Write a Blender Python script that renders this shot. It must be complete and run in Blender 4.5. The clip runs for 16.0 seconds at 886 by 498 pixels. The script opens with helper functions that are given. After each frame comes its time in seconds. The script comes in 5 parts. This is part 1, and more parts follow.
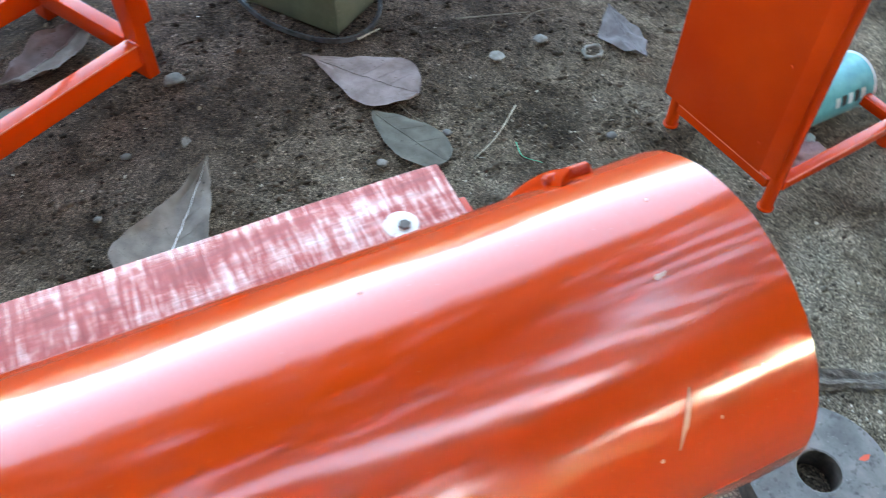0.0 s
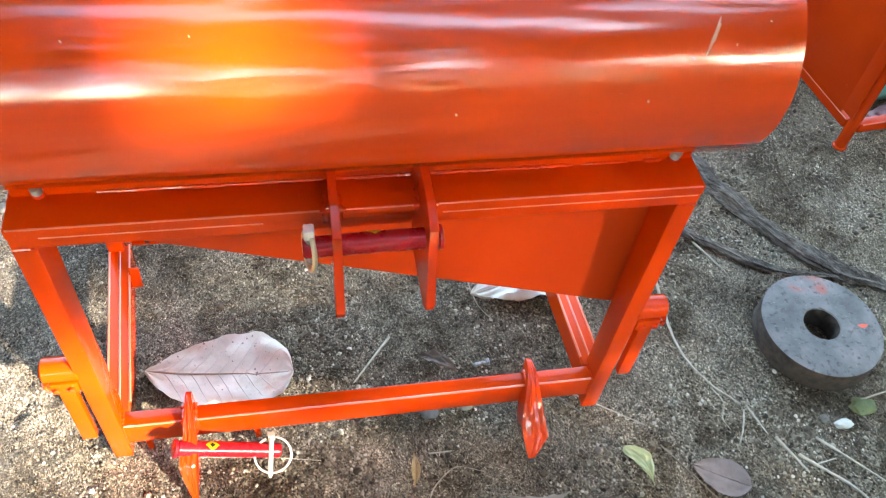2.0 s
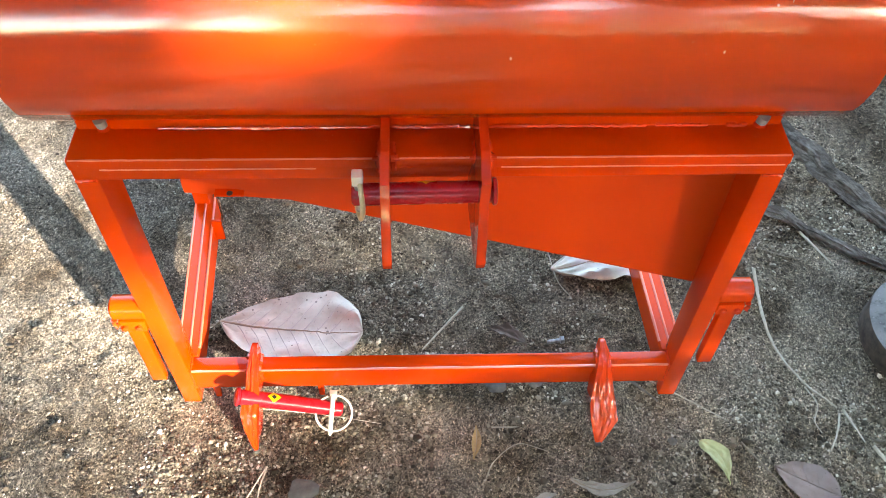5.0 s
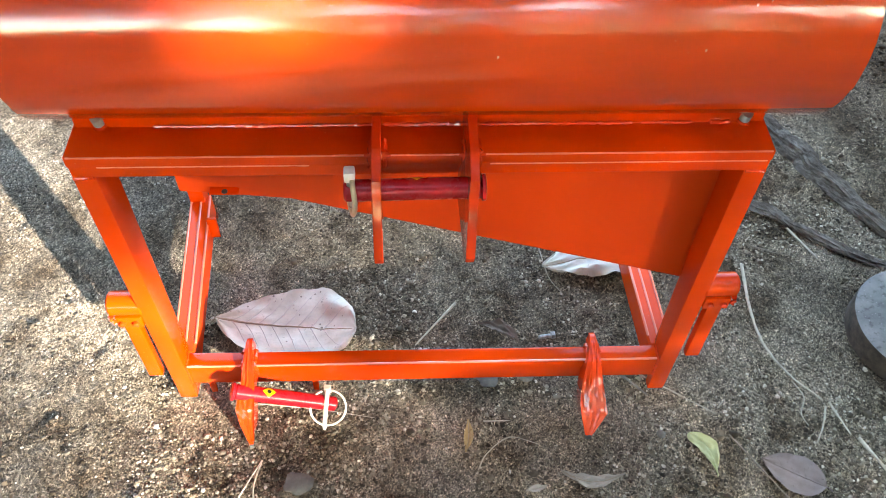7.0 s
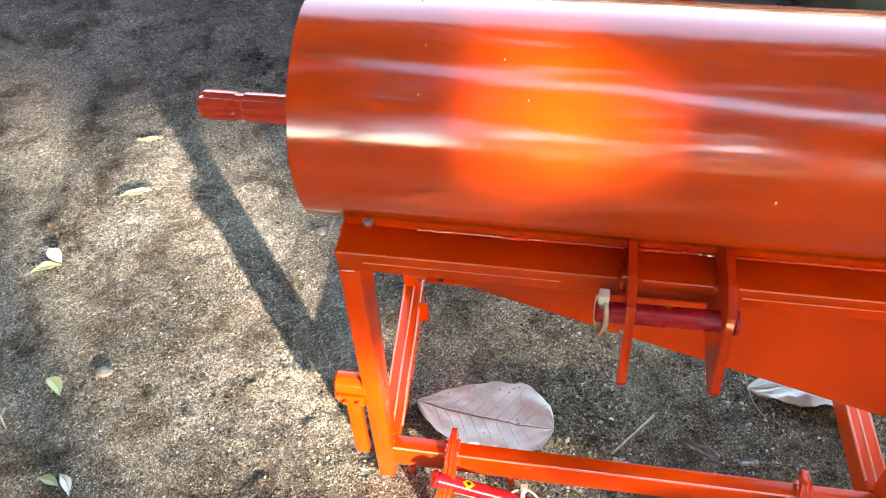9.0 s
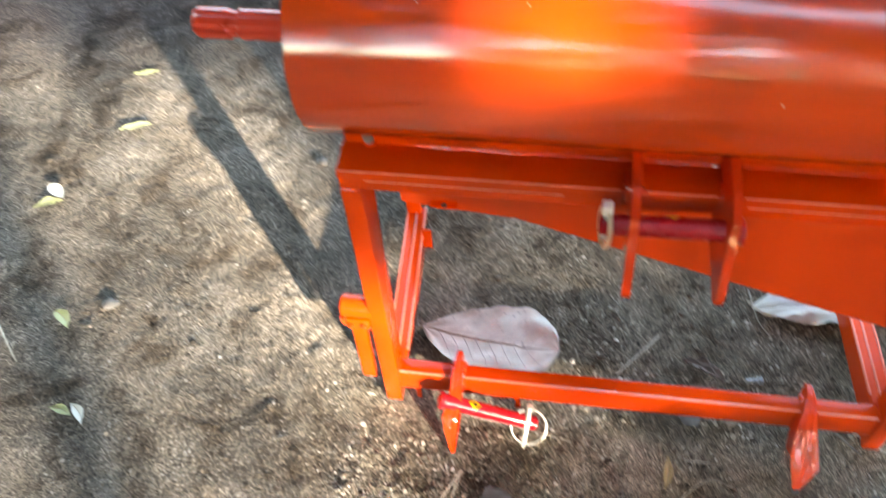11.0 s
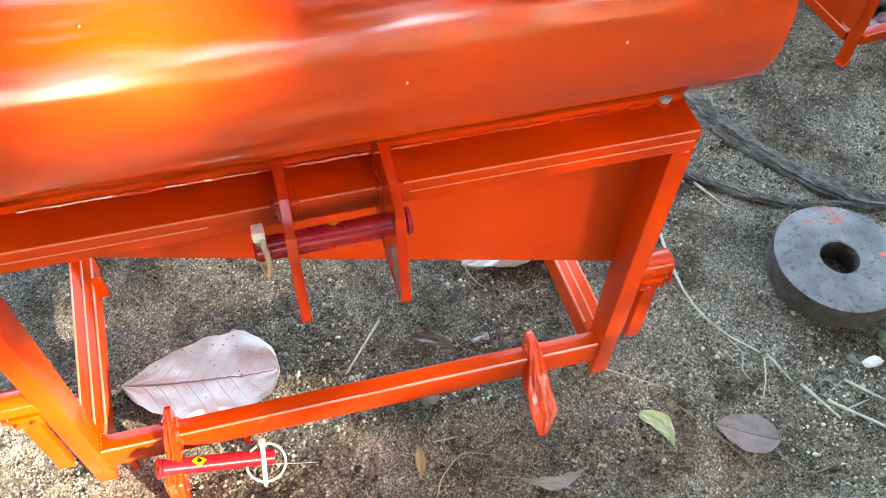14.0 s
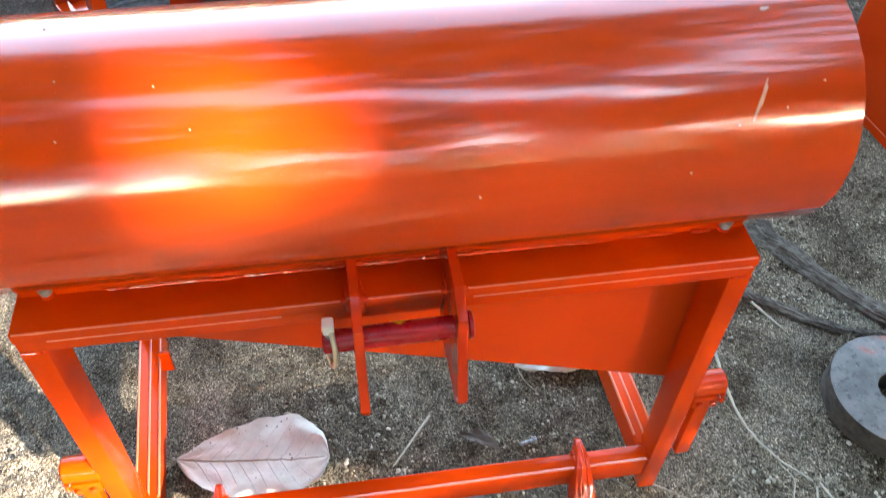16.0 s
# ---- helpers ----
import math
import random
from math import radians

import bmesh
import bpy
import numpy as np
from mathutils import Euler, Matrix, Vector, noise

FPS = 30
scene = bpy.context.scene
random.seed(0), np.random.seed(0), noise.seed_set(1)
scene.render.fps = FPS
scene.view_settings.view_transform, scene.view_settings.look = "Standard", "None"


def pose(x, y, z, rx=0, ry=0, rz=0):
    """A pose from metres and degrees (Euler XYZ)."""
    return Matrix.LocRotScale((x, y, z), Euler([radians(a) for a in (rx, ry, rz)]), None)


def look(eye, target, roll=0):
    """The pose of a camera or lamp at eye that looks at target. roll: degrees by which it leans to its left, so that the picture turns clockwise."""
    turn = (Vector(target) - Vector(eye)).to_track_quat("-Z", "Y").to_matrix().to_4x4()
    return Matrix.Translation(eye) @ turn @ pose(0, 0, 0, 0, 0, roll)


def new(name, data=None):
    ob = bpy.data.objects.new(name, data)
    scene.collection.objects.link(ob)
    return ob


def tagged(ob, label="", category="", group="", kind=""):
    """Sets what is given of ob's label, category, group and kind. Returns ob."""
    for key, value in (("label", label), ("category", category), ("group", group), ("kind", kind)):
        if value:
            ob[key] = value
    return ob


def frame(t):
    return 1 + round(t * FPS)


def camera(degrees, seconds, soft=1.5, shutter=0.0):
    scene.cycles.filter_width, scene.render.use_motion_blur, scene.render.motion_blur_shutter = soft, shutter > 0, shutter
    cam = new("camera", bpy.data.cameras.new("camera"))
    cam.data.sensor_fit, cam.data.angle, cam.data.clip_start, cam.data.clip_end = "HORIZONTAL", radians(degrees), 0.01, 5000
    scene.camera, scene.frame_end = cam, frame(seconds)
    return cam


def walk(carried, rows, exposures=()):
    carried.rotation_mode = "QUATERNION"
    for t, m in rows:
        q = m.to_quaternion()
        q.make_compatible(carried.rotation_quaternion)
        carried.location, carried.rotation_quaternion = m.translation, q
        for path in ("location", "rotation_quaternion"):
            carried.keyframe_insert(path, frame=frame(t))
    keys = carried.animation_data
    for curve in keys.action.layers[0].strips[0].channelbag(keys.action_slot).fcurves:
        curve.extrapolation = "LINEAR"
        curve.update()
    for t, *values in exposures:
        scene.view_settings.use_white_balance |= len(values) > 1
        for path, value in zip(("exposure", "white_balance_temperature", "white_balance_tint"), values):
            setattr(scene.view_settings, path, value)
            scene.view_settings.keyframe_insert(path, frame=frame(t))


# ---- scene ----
cam = camera(55.5, 16.0, soft=0.9, shutter=0.35)
PATH = [
    (0, (0.086, -0.130, 1.168), (0.633, 1.002, -0.401), 1.2),
    (0.5, (-0.003, -0.176, 1.212), (0.492, 1.036, -0.334), 4.0),
    (1, (-0.033, -0.344, 1.224), (0.423, 0.898, -0.265), 4.4),
    (1.2, (-0.075, -0.426, 1.218), (0.381, 0.802, -0.293), 5.8),
    (1.5, (-0.104, -0.521, 1.193), (0.295, 0.686, -0.351), 5.9),
    (2, (-0.089, -0.585, 1.194), (0.255, 0.635, -0.354), 8.1),
    (2.5, (0.044, -0.628, 1.15), (0.223, 0.562, -0.446), 0.1),
    (3, (0.032, -0.62, 1.132), (0.015, 0.604, -0.45), -1.9),
    (3.5, (-0.035, -0.617, 1.136), (-0.118, 0.617, -0.435), 1.6),
    (4, (-0.03, -0.6, 1.134), (-0.038, 0.631, -0.442), 2.7),
    (4.5, (-0.017, -0.599, 1.139), (0.032, 0.635, -0.434), 1.4),
    (7, (-0.009, -0.617, 1.157), (0.054, 0.618, -0.415), 1.5),
    (7.5, (-0.003, -0.618, 1.157), (0.015, 0.629, -0.407), 0.3),
    (8, (-0.003, -0.616, 1.16), (-0.09, 0.675, -0.366), -1.7),
    (8.5, (-0.092, -0.607, 1.212), (-0.308, 0.722, -0.267), -3.2),
    (8.7, (-0.113, -0.605, 1.211), (-0.36, 0.737, -0.25), -2.9),
    (10.8, (-0.15, -0.618, 1.213), (-0.464, 0.665, -0.289), -4.5),
    (11, (-0.123, -0.621, 1.187), (-0.39, 0.614, -0.364), -4.9),
    (11.5, (-0.017, -0.612, 1.11), (-0.189, 0.493, -0.549), -8.2),
    (12, (0.038, -0.602, 1.092), (-0.078, 0.459, -0.599), -10.0),
    (12.5, (0.085, -0.582, 1.084), (0.025, 0.483, -0.608), -9.1),
    (13, (0.034, -0.561, 1.045), (0.066, 0.454, -0.678), -5.8),
    (13.5, (-0.03, -0.498, 1.126), (0.272, 0.585, -0.528), 2.3),
    (14, (-0.037, -0.508, 1.136), (0.28, 0.626, -0.481), 1.9),
    (14.5, (-0.021, -0.548, 1.167), (0.169, 0.65, -0.424), -0.9),
    (15, (0.019, -0.566, 1.17), (0.16, 0.656, -0.407), -1.8),
    (15.5, (0.001, -0.552, 1.178), (0.164, 0.685, -0.385), -0.9),
    (16, (-0.051, -0.518, 1.173), (0.176, 0.804, -0.31), 1.6),
]
walk(cam, [(t, look(eye, target, roll)) for t, eye, target, roll in PATH], exposures=[(t, e + 0.26, 7450, 10) for t, e in ((0.0, 4.22), (0.5, 4.27), (1.0, 4.2), (1.5, 4.05), (2.0, 4.25), (2.5, 4.4), (3.5, 4.3), (4.5, 4.1), (7.0, 4.1), (8.5, 3.95), (11.0, 3.85), (12.0, 4.2), (12.5, 4.27), (13.0, 4.32), (14.0, 4.35), (14.5, 4.1), (16.0, 4.1))])

# ---- light: low sun through the trees, open sky behind ----
SUN_EL, SUN_X, SUN_Y = radians(18), 0.64, -0.768
world = bpy.data.worlds.new("sky")
scene.world = world
world.use_nodes = True
wn = world.node_tree
sky = wn.nodes.new("ShaderNodeTexSky")
sky.sky_type, sky.sun_disc = "NISHITA", False
sky.sun_elevation, sky.sun_rotation = SUN_EL, math.atan2(SUN_X, SUN_Y)
wn.links.new(sky.outputs[0], wn.nodes["Background"].inputs[0])
wn.nodes["Background"].inputs[1].default_value = 0.15
sun = new("sun", bpy.data.lights.new("sun", "SUN"))
sun.data.energy, sun.data.angle, sun.data.color = 2.3, radians(1.1), (1.0, 0.968, 0.925)
sun.matrix_world = look((SUN_X * 20, SUN_Y * 20, 20 * math.tan(SUN_EL)), (0, 0, 0))
SUNWAY = Vector((SUN_X, SUN_Y, math.tan(SUN_EL)))
ACROSS = Vector((-SUN_Y, SUN_X, 0))


# ---- materials ----
def mat(name, colour, rough=0.6, metal=0.0, coat=0.0, gloss=0.5):
    m = bpy.data.materials.new(name)
    m.use_nodes = True
    b = m.node_tree.nodes["Principled BSDF"]
    b.inputs["Base Color"].default_value = (*colour, 1)
    b.inputs["Roughness"].default_value, b.inputs["Metallic"].default_value = rough, metal
    b.inputs["Coat Weight"].default_value, b.inputs["Coat Roughness"].default_value = coat, 0.06
    b.inputs["Specular IOR Level"].default_value = gloss
    return m


class Nodes:
    """Short ways to add nodes to a material."""

    def __init__(self, m):
        self.t = m.node_tree
        self.b = self.t.nodes["Principled BSDF"]
        self.co = self.t.nodes.new("ShaderNodeTexCoord").outputs["Object"]

    def link(self, a, b):
        self.t.links.new(a, b)

    def stretch(self, sx, sy, sz):
        n = self.t.nodes.new("ShaderNodeMapping")
        n.inputs["Scale"].default_value = (sx, sy, sz)
        self.link(self.co, n.inputs[0])
        return n.outputs[0]

    def noise(self, scale, detail=4, rough=0.55, co=None, distort=0.0):
        n = self.t.nodes.new("ShaderNodeTexNoise")
        n.inputs["Scale"].default_value, n.inputs["Detail"].default_value = scale, detail
        n.inputs["Roughness"].default_value, n.inputs["Distortion"].default_value = rough, distort
        self.link(co or self.co, n.inputs["Vector"])
        return n.outputs["Fac"]

    def cells(self, scale, out="Color", feature="F1", co=None):
        n = self.t.nodes.new("ShaderNodeTexVoronoi")
        n.feature = feature
        n.inputs["Scale"].default_value = scale
        self.link(co or self.co, n.inputs["Vector"])
        return n.outputs[out]

    def ramp(self, fac, *stops):
        n = self.t.nodes.new("ShaderNodeValToRGB")
        e = n.color_ramp.elements
        while len(e) < len(stops):
            e.new(0.5)
        for k, (p, c) in zip(e, stops):
            k.position, k.color = p, (*c, 1) if len(c) == 3 else c
        self.link(fac, n.inputs[0])
        return n.outputs[0]

    def mix(self, fac, a, b, kind="MIX"):
        n = self.t.nodes.new("ShaderNodeMix")
        n.data_type, n.blend_type = "RGBA", kind
        for value, socket in ((fac, n.inputs[0]), (a, n.inputs[6]), (b, n.inputs[7])):
            if isinstance(value, (int, float)):
                socket.default_value = value
            elif isinstance(value, tuple):
                socket.default_value = (*value, 1)
            else:
                self.link(value, socket)
        return n.outputs[2]

    def maths(self, op, a, b):
        n = self.t.nodes.new("ShaderNodeMath")
        n.operation = op
        for value, socket in ((a, n.inputs[0]), (b, n.inputs[1])):
            if isinstance(value, (int, float)):
                socket.default_value = value
            else:
                self.link(value, socket)
        return n.outputs[0]

    def span(self, fac, lo, hi):
        n = self.t.nodes.new("ShaderNodeMapRange")
        n.inputs["To Min"].default_value, n.inputs["To Max"].default_value = lo, hi
        self.link(fac, n.inputs[0])
        return n.outputs[0]

    def random(self, island=False):
        if island:
            return self.t.nodes.new("ShaderNodeNewGeometry").outputs["Random Per Island"]
        return self.t.nodes.new("ShaderNodeObjectInfo").outputs["Random"]

    def colour(self, out):
        self.link(out, self.b.inputs["Base Color"])

    def rough(self, out):
        self.link(out, self.b.inputs["Roughness"])

    def bump(self, height, strength, distance, before=None):
        n = self.t.nodes.new("ShaderNodeBump")
        n.inputs["Strength"].default_value, n.inputs["Distance"].default_value = strength, distance
        self.link(height, n.inputs["Height"])
        if before is not None:
            self.link(before, n.inputs["Normal"])
        self.link(n.outputs[0], self.b.inputs["Normal"])
        return n.outputs[0]


def enamel(name, colour, deep, rough=0.2, streak=(1, 1, 1), relief=0.00025, wave=0.35, coat=0.8):
    """Glossy brushed-on enamel: runs, dust and slight waviness."""
    m = mat(name, colour, rough, 0, coat, 0.12)
    n = Nodes(m)
    wide = n.noise(5, 3, 0.5, n.stretch(*streak))
    fine = n.noise(55, 4, 0.6, n.stretch(*streak))
    base = n.mix(n.ramp(wide, (0.3, (0, 0, 0)), (0.7, (1, 1, 1))), deep, colour)
    speck = n.ramp(n.noise(420, 2, 0.5), (0.7, (0, 0, 0)), (0.78, (1, 1, 1)))
    base = n.mix(n.maths("MULTIPLY", speck, 0.25), base, (0.62, 0.2, 0.1))
    n.colour(base)
    n.rough(n.span(fine, rough * 0.8, rough * 1.25))
    first = n.bump(wide, wave, relief * 6)
    n.bump(fine, wave * 0.3, relief, first)
    return m


ORANGE, DEEP = (0.60, 0.051, 0.003), (0.49, 0.036, 0.002)
M_COVER = enamel("orange_cover_enamel", ORANGE, DEEP, 0.24, (0.5, 4, 4), 0.0003, 0.045, 0.9)
M_FRAME = enamel("orange_frame_enamel", (0.60, 0.046, 0.003), (0.46, 0.027, 0.002), 0.2, (1, 1, 1), 0.0003, 0.4, 0.32)
M_COVER.node_tree.nodes["Principled BSDF"].inputs["Coat IOR"].default_value = 1.78
M_COVER.node_tree.nodes["Principled BSDF"].inputs["Coat Roughness"].default_value = 0.115
# paler enamel that puts edge highlights into the colour
M_EDGE_GLINT = enamel("edge_glint_enamel", (0.74, 0.2, 0.11), (0.66, 0.11, 0.05), 0.16, (1, 1, 1), 0.0005, 0.3, 0.9)
M_SHEET = enamel("orange_sheet_enamel", (0.5, 0.041, 0.005), (0.43, 0.032, 0.004), 0.34, (1, 1, 0.4), 0.0002, 0.2, 0.2)
M_WELD = enamel("orange_weld_enamel", (0.66, 0.045, 0.006), (0.46, 0.022, 0.004), 0.12, (1, 1, 1), 0.0028, 0.5, 0.9)
M_PIN = enamel("red_pin_enamel", (0.37, 0.009, 0.014), (0.27, 0.006, 0.01), 0.27, (1, 1, 1), 0.0003, 0.3, 0.5)
M_SHAFT = enamel("red_shaft_enamel", (0.66, 0.06, 0.025), (0.5, 0.035, 0.015), 0.28, (1, 1, 1), 0.0004)
M_SPOT = mat("bare_chip", (0.62, 0.34, 0.24), 0.5)
M_BLACK = mat("hole_black", (0.018, 0.018, 0.02), 0.55)
M_YELLOW = mat("yellow_sticker", (0.85, 0.55, 0.01), 0.35)
M_INK = mat("sticker_ink", (0.015, 0.015, 0.012), 0.4)


def zinc():
    m = mat("zinc_plate", (0.55, 0.53, 0.48), 0.35, 0.9)
    n = Nodes(m)
    a = n.noise(160, 4)
    n.colour(n.ramp(a, (0.35, (0.22, 0.22, 0.215)), (0.65, (0.5, 0.495, 0.48))))
    n.rough(n.span(a, 0.25, 0.55))
    n.bump(a, 0.3, 0.0004)
    return m


M_ZINC = zinc()
M_STEEL = mat("dull_steel_thread", (0.24, 0.25, 0.25), 0.4, 0.6)
M_BRIGHT = mat("bright_zinc", (0.8, 0.79, 0.72), 0.38, 0.45)
M_PALE = mat("pale_zinc_clip", (0.62, 0.60, 0.50), 0.4, 0.35)
M_BRASS = mat("yellow_zinc_ring", (0.62, 0.54, 0.36), 0.35, 0.5)


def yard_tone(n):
    """Light put into the colour: sunlit side toned down, dark back soil darkened; mud in blotches."""
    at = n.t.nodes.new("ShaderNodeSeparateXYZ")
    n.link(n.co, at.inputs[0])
    # left side greyed and dimmed in the colour, against too bright sun
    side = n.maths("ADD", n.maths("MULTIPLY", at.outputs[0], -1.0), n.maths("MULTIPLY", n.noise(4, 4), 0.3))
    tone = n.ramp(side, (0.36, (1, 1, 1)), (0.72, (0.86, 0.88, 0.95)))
    # back darkened in the colour, in place of a dimmer sky
    back_dim = n.maths("ADD", at.outputs[1], n.maths("MULTIPLY", n.noise(2.0, 3), 0.9))
    back_dim = n.maths("ADD", back_dim, n.maths("MINIMUM", n.maths("ADD", at.outputs[0], 0.25), 0.0))
    tone = n.mix(1.0, tone, n.ramp(n.maths("MULTIPLY", back_dim, 0.5), (0.5, (1, 1, 1)), (0.72, (0.68, 0.63, 0.6))), "MULTIPLY")
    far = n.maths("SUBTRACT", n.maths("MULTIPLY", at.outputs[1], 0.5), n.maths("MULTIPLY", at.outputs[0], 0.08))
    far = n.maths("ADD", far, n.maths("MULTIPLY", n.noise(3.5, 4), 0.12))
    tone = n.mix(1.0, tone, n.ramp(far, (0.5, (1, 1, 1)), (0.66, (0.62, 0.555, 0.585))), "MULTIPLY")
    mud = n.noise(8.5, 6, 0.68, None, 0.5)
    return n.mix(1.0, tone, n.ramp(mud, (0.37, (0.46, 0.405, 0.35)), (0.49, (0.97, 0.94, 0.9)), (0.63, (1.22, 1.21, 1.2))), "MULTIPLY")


def soil():
    m = mat("sandy_soil", (0.12, 0.1, 0.08), 0.95, gloss=0.15)
    n = Nodes(m)
    patch = n.noise(3.1, 5, 0.62)
    mid = n.noise(14, 5, 0.65)
    base = n.mix(n.ramp(patch, (0.41, (0, 0, 0)), (0.58, (1, 1, 1))), (0.122, 0.101, 0.076), (0.305, 0.26, 0.2))
    base = n.mix(n.ramp(mid, (0.35, (0, 0, 0)), (0.7, (0.6, 0.6, 0.6))), base, (0.355, 0.31, 0.242))
    for scale, low, part_of in ((210, 0.5, 0.3), (420, 0.42, 0.75), (850, 0.34, 0.85)):
        grain = n.cells(scale, "Color")
        tone = n.ramp(grain, (0.15, (0.2, 0.19, 0.18)), (low, (0.78, 0.77, 0.76)), (0.74, (1.32, 1.3, 1.27)), (0.92, (2.5, 2.45, 2.36)))
        base = n.mix(part_of, base, tone, "MULTIPLY")
    yard = n.t.nodes.new("ShaderNodeSeparateXYZ")
    n.link(n.co, yard.inputs[0])
    # one wet spot
    dx, dy = n.maths("SUBTRACT", yard.outputs[0], 0.83), n.maths("SUBTRACT", yard.outputs[1], 0.925)
    away = n.maths("SQRT", n.maths("ADD", n.maths("MULTIPLY", dx, dx), n.maths("MULTIPLY", dy, dy)), 0.0)
    away = n.maths("ADD", away, n.maths("MULTIPLY", n.noise(16, 4), 0.11))
    base = n.mix(1.0, base, n.ramp(away, (0.085, (0.35, 0.33, 0.31)), (0.16, (1, 1, 1))), "MULTIPLY")
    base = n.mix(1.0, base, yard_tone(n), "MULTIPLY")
    n.colour(base)
    h1 = n.cells(230, "Distance")
    h2 = n.cells(470, "Distance")
    one = n.bump(n.noise(60, 6, 0.75), 1.0, 0.018)
    two = n.bump(h1, 0.6, -0.003, one)
    n.bump(h2, 0.5, -0.002, two)
    return m


M_SOIL = soil()


def gravel_mat():
    m = mat("gravel_grains", (0.2, 0.17, 0.14), 0.85, gloss=0.2)
    n = Nodes(m)
    r = n.random(True)
    n.bump(n.noise(700, 3), 0.4, 0.0006)
    tone = n.ramp(r, (0.0, (0.04, 0.032, 0.023)), (0.28, (0.13, 0.107, 0.077)), (0.6, (0.235, 0.2, 0.148)), (0.86, (0.38, 0.333, 0.254)), (1.0, (0.74, 0.68, 0.56)))
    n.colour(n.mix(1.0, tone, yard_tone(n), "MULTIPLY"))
    return m


M_GRAVEL = gravel_mat()


def stone_mat(name, a, b):
    m = mat(name, a, 0.85)
    n = Nodes(m)
    k = n.noise(60, 5, 0.65)
    n.colour(n.ramp(k, (0.32, a), (0.68, b)))
    n.bump(k, 0.5, 0.002)
    return m


M_STONE = stone_mat("grey_stone", (0.075, 0.069, 0.06), (0.18, 0.163, 0.14))
M_DARKSTONE = stone_mat("dark_flat_stone", (0.075, 0.073, 0.06), (0.15, 0.145, 0.12))
M_PALESTONE = stone_mat("pale_stone", (0.13, 0.115, 0.095), (0.28, 0.255, 0.215))
M_ROOT = stone_mat("root_bark", (0.035, 0.03, 0.026), (0.13, 0.115, 0.1))
M_STRAW = stone_mat("dry_straw", (0.4, 0.34, 0.25), (0.6, 0.54, 0.42))
M_TWIG = stone_mat("brown_twig", (0.14, 0.11, 0.08), (0.28, 0.23, 0.17))


def leaf_mat(name, a, b, vein, rough=0.75, specks=0.85):
    m = mat(name, a, rough, gloss=0.25)
    n = Nodes(m)
    k = n.noise(22, 5, 0.6)
    f = n.noise(160, 4, 0.6)
    base = n.mix(n.ramp(k, (0.35, (0, 0, 0)), (0.68, (1, 1, 1))), a, b)
    base = n.mix(n.ramp(f, (0.62, (0, 0, 0)), (0.72, (0.8, 0.8, 0.8))), base, vein)
    spot = n.maths("ADD", n.cells(95, "Distance"), n.maths("MULTIPLY", n.noise(30, 3), 0.9))
    base = n.mix(n.ramp(spot, (0.46, (specks, specks, specks)), (0.52, (0, 0, 0))), base, tuple(c * 0.4 for c in vein))
    n.colour(base)
    n.rough(n.span(k, rough * 0.75, rough * 1.15))
    n.bump(f, 0.35, 0.0008, n.bump(k, 0.4, 0.004))
    return m


M_LEAF_PALE = leaf_mat("dry_leaf_pale", (0.66, 0.64, 0.545), (0.84, 0.81, 0.71), (0.46, 0.42, 0.34))
M_LEAF_PINK = leaf_mat("dry_leaf_mauve", (0.17, 0.12, 0.105), (0.3, 0.232, 0.21), (0.12, 0.078, 0.065))
M_LEAF_GREY = leaf_mat("dry_leaf_grey", (0.075, 0.08, 0.058), (0.14, 0.145, 0.108), (0.06, 0.056, 0.045))
M_LEAF_ASH = leaf_mat("dry_leaf_ash", (0.135, 0.108, 0.084), (0.235, 0.195, 0.158), (0.1, 0.08, 0.062))
M_LEAF_BEIGE = leaf_mat("dry_leaf_beige", (0.38, 0.33, 0.26), (0.52, 0.465, 0.375), (0.25, 0.2, 0.15), 0.75, 0.3)
M_LEAF_BROWN = leaf_mat("dry_leaf_brown", (0.09, 0.055, 0.045), (0.17, 0.115, 0.1), (0.05, 0.03, 0.025))
M_LEAF_PLUM = leaf_mat("dry_leaf_plum", (0.19, 0.14, 0.12), (0.26, 0.2, 0.172), (0.13, 0.094, 0.08), 0.7, 0.0)
M_LEAF_FADED = leaf_mat("dry_leaf_faded", (0.08, 0.072, 0.053), (0.145, 0.132, 0.1), (0.06, 0.053, 0.04))
M_LEAF_SLATE = leaf_mat("dry_leaf_slate", (0.125, 0.105, 0.1), (0.2, 0.172, 0.165), (0.08, 0.062, 0.057))
M_LEAF_TAN = leaf_mat("dry_leaf_tan", (0.36, 0.24, 0.1), (0.5, 0.37, 0.19), (0.22, 0.14, 0.06))
M_LEAF_WHEAT = leaf_mat("dry_leaf_wheat", (0.34, 0.31, 0.2), (0.48, 0.44, 0.3), (0.25, 0.2, 0.12), 0.75, 0.3)
M_LEAF_GREEN = leaf_mat("yellow_green_leaf", (0.36, 0.38, 0.17), (0.5, 0.51, 0.28), (0.34, 0.36, 0.15), 0.4, 0.2)
M_VEIN = mat("leaf_vein", (0.40, 0.32, 0.22), 0.6)
M_VEIN_PALE = mat("leaf_vein_pale", (0.62, 0.58, 0.52), 0.6)
M_VEIN_DARK = mat("leaf_vein_dark", (0.17, 0.12, 0.1), 0.6)


# ---- building helpers ----
def origin(ob):
    p = Vector((0, 0, 0))
    while ob:
        p += ob.location
        ob = ob.parent
    return p


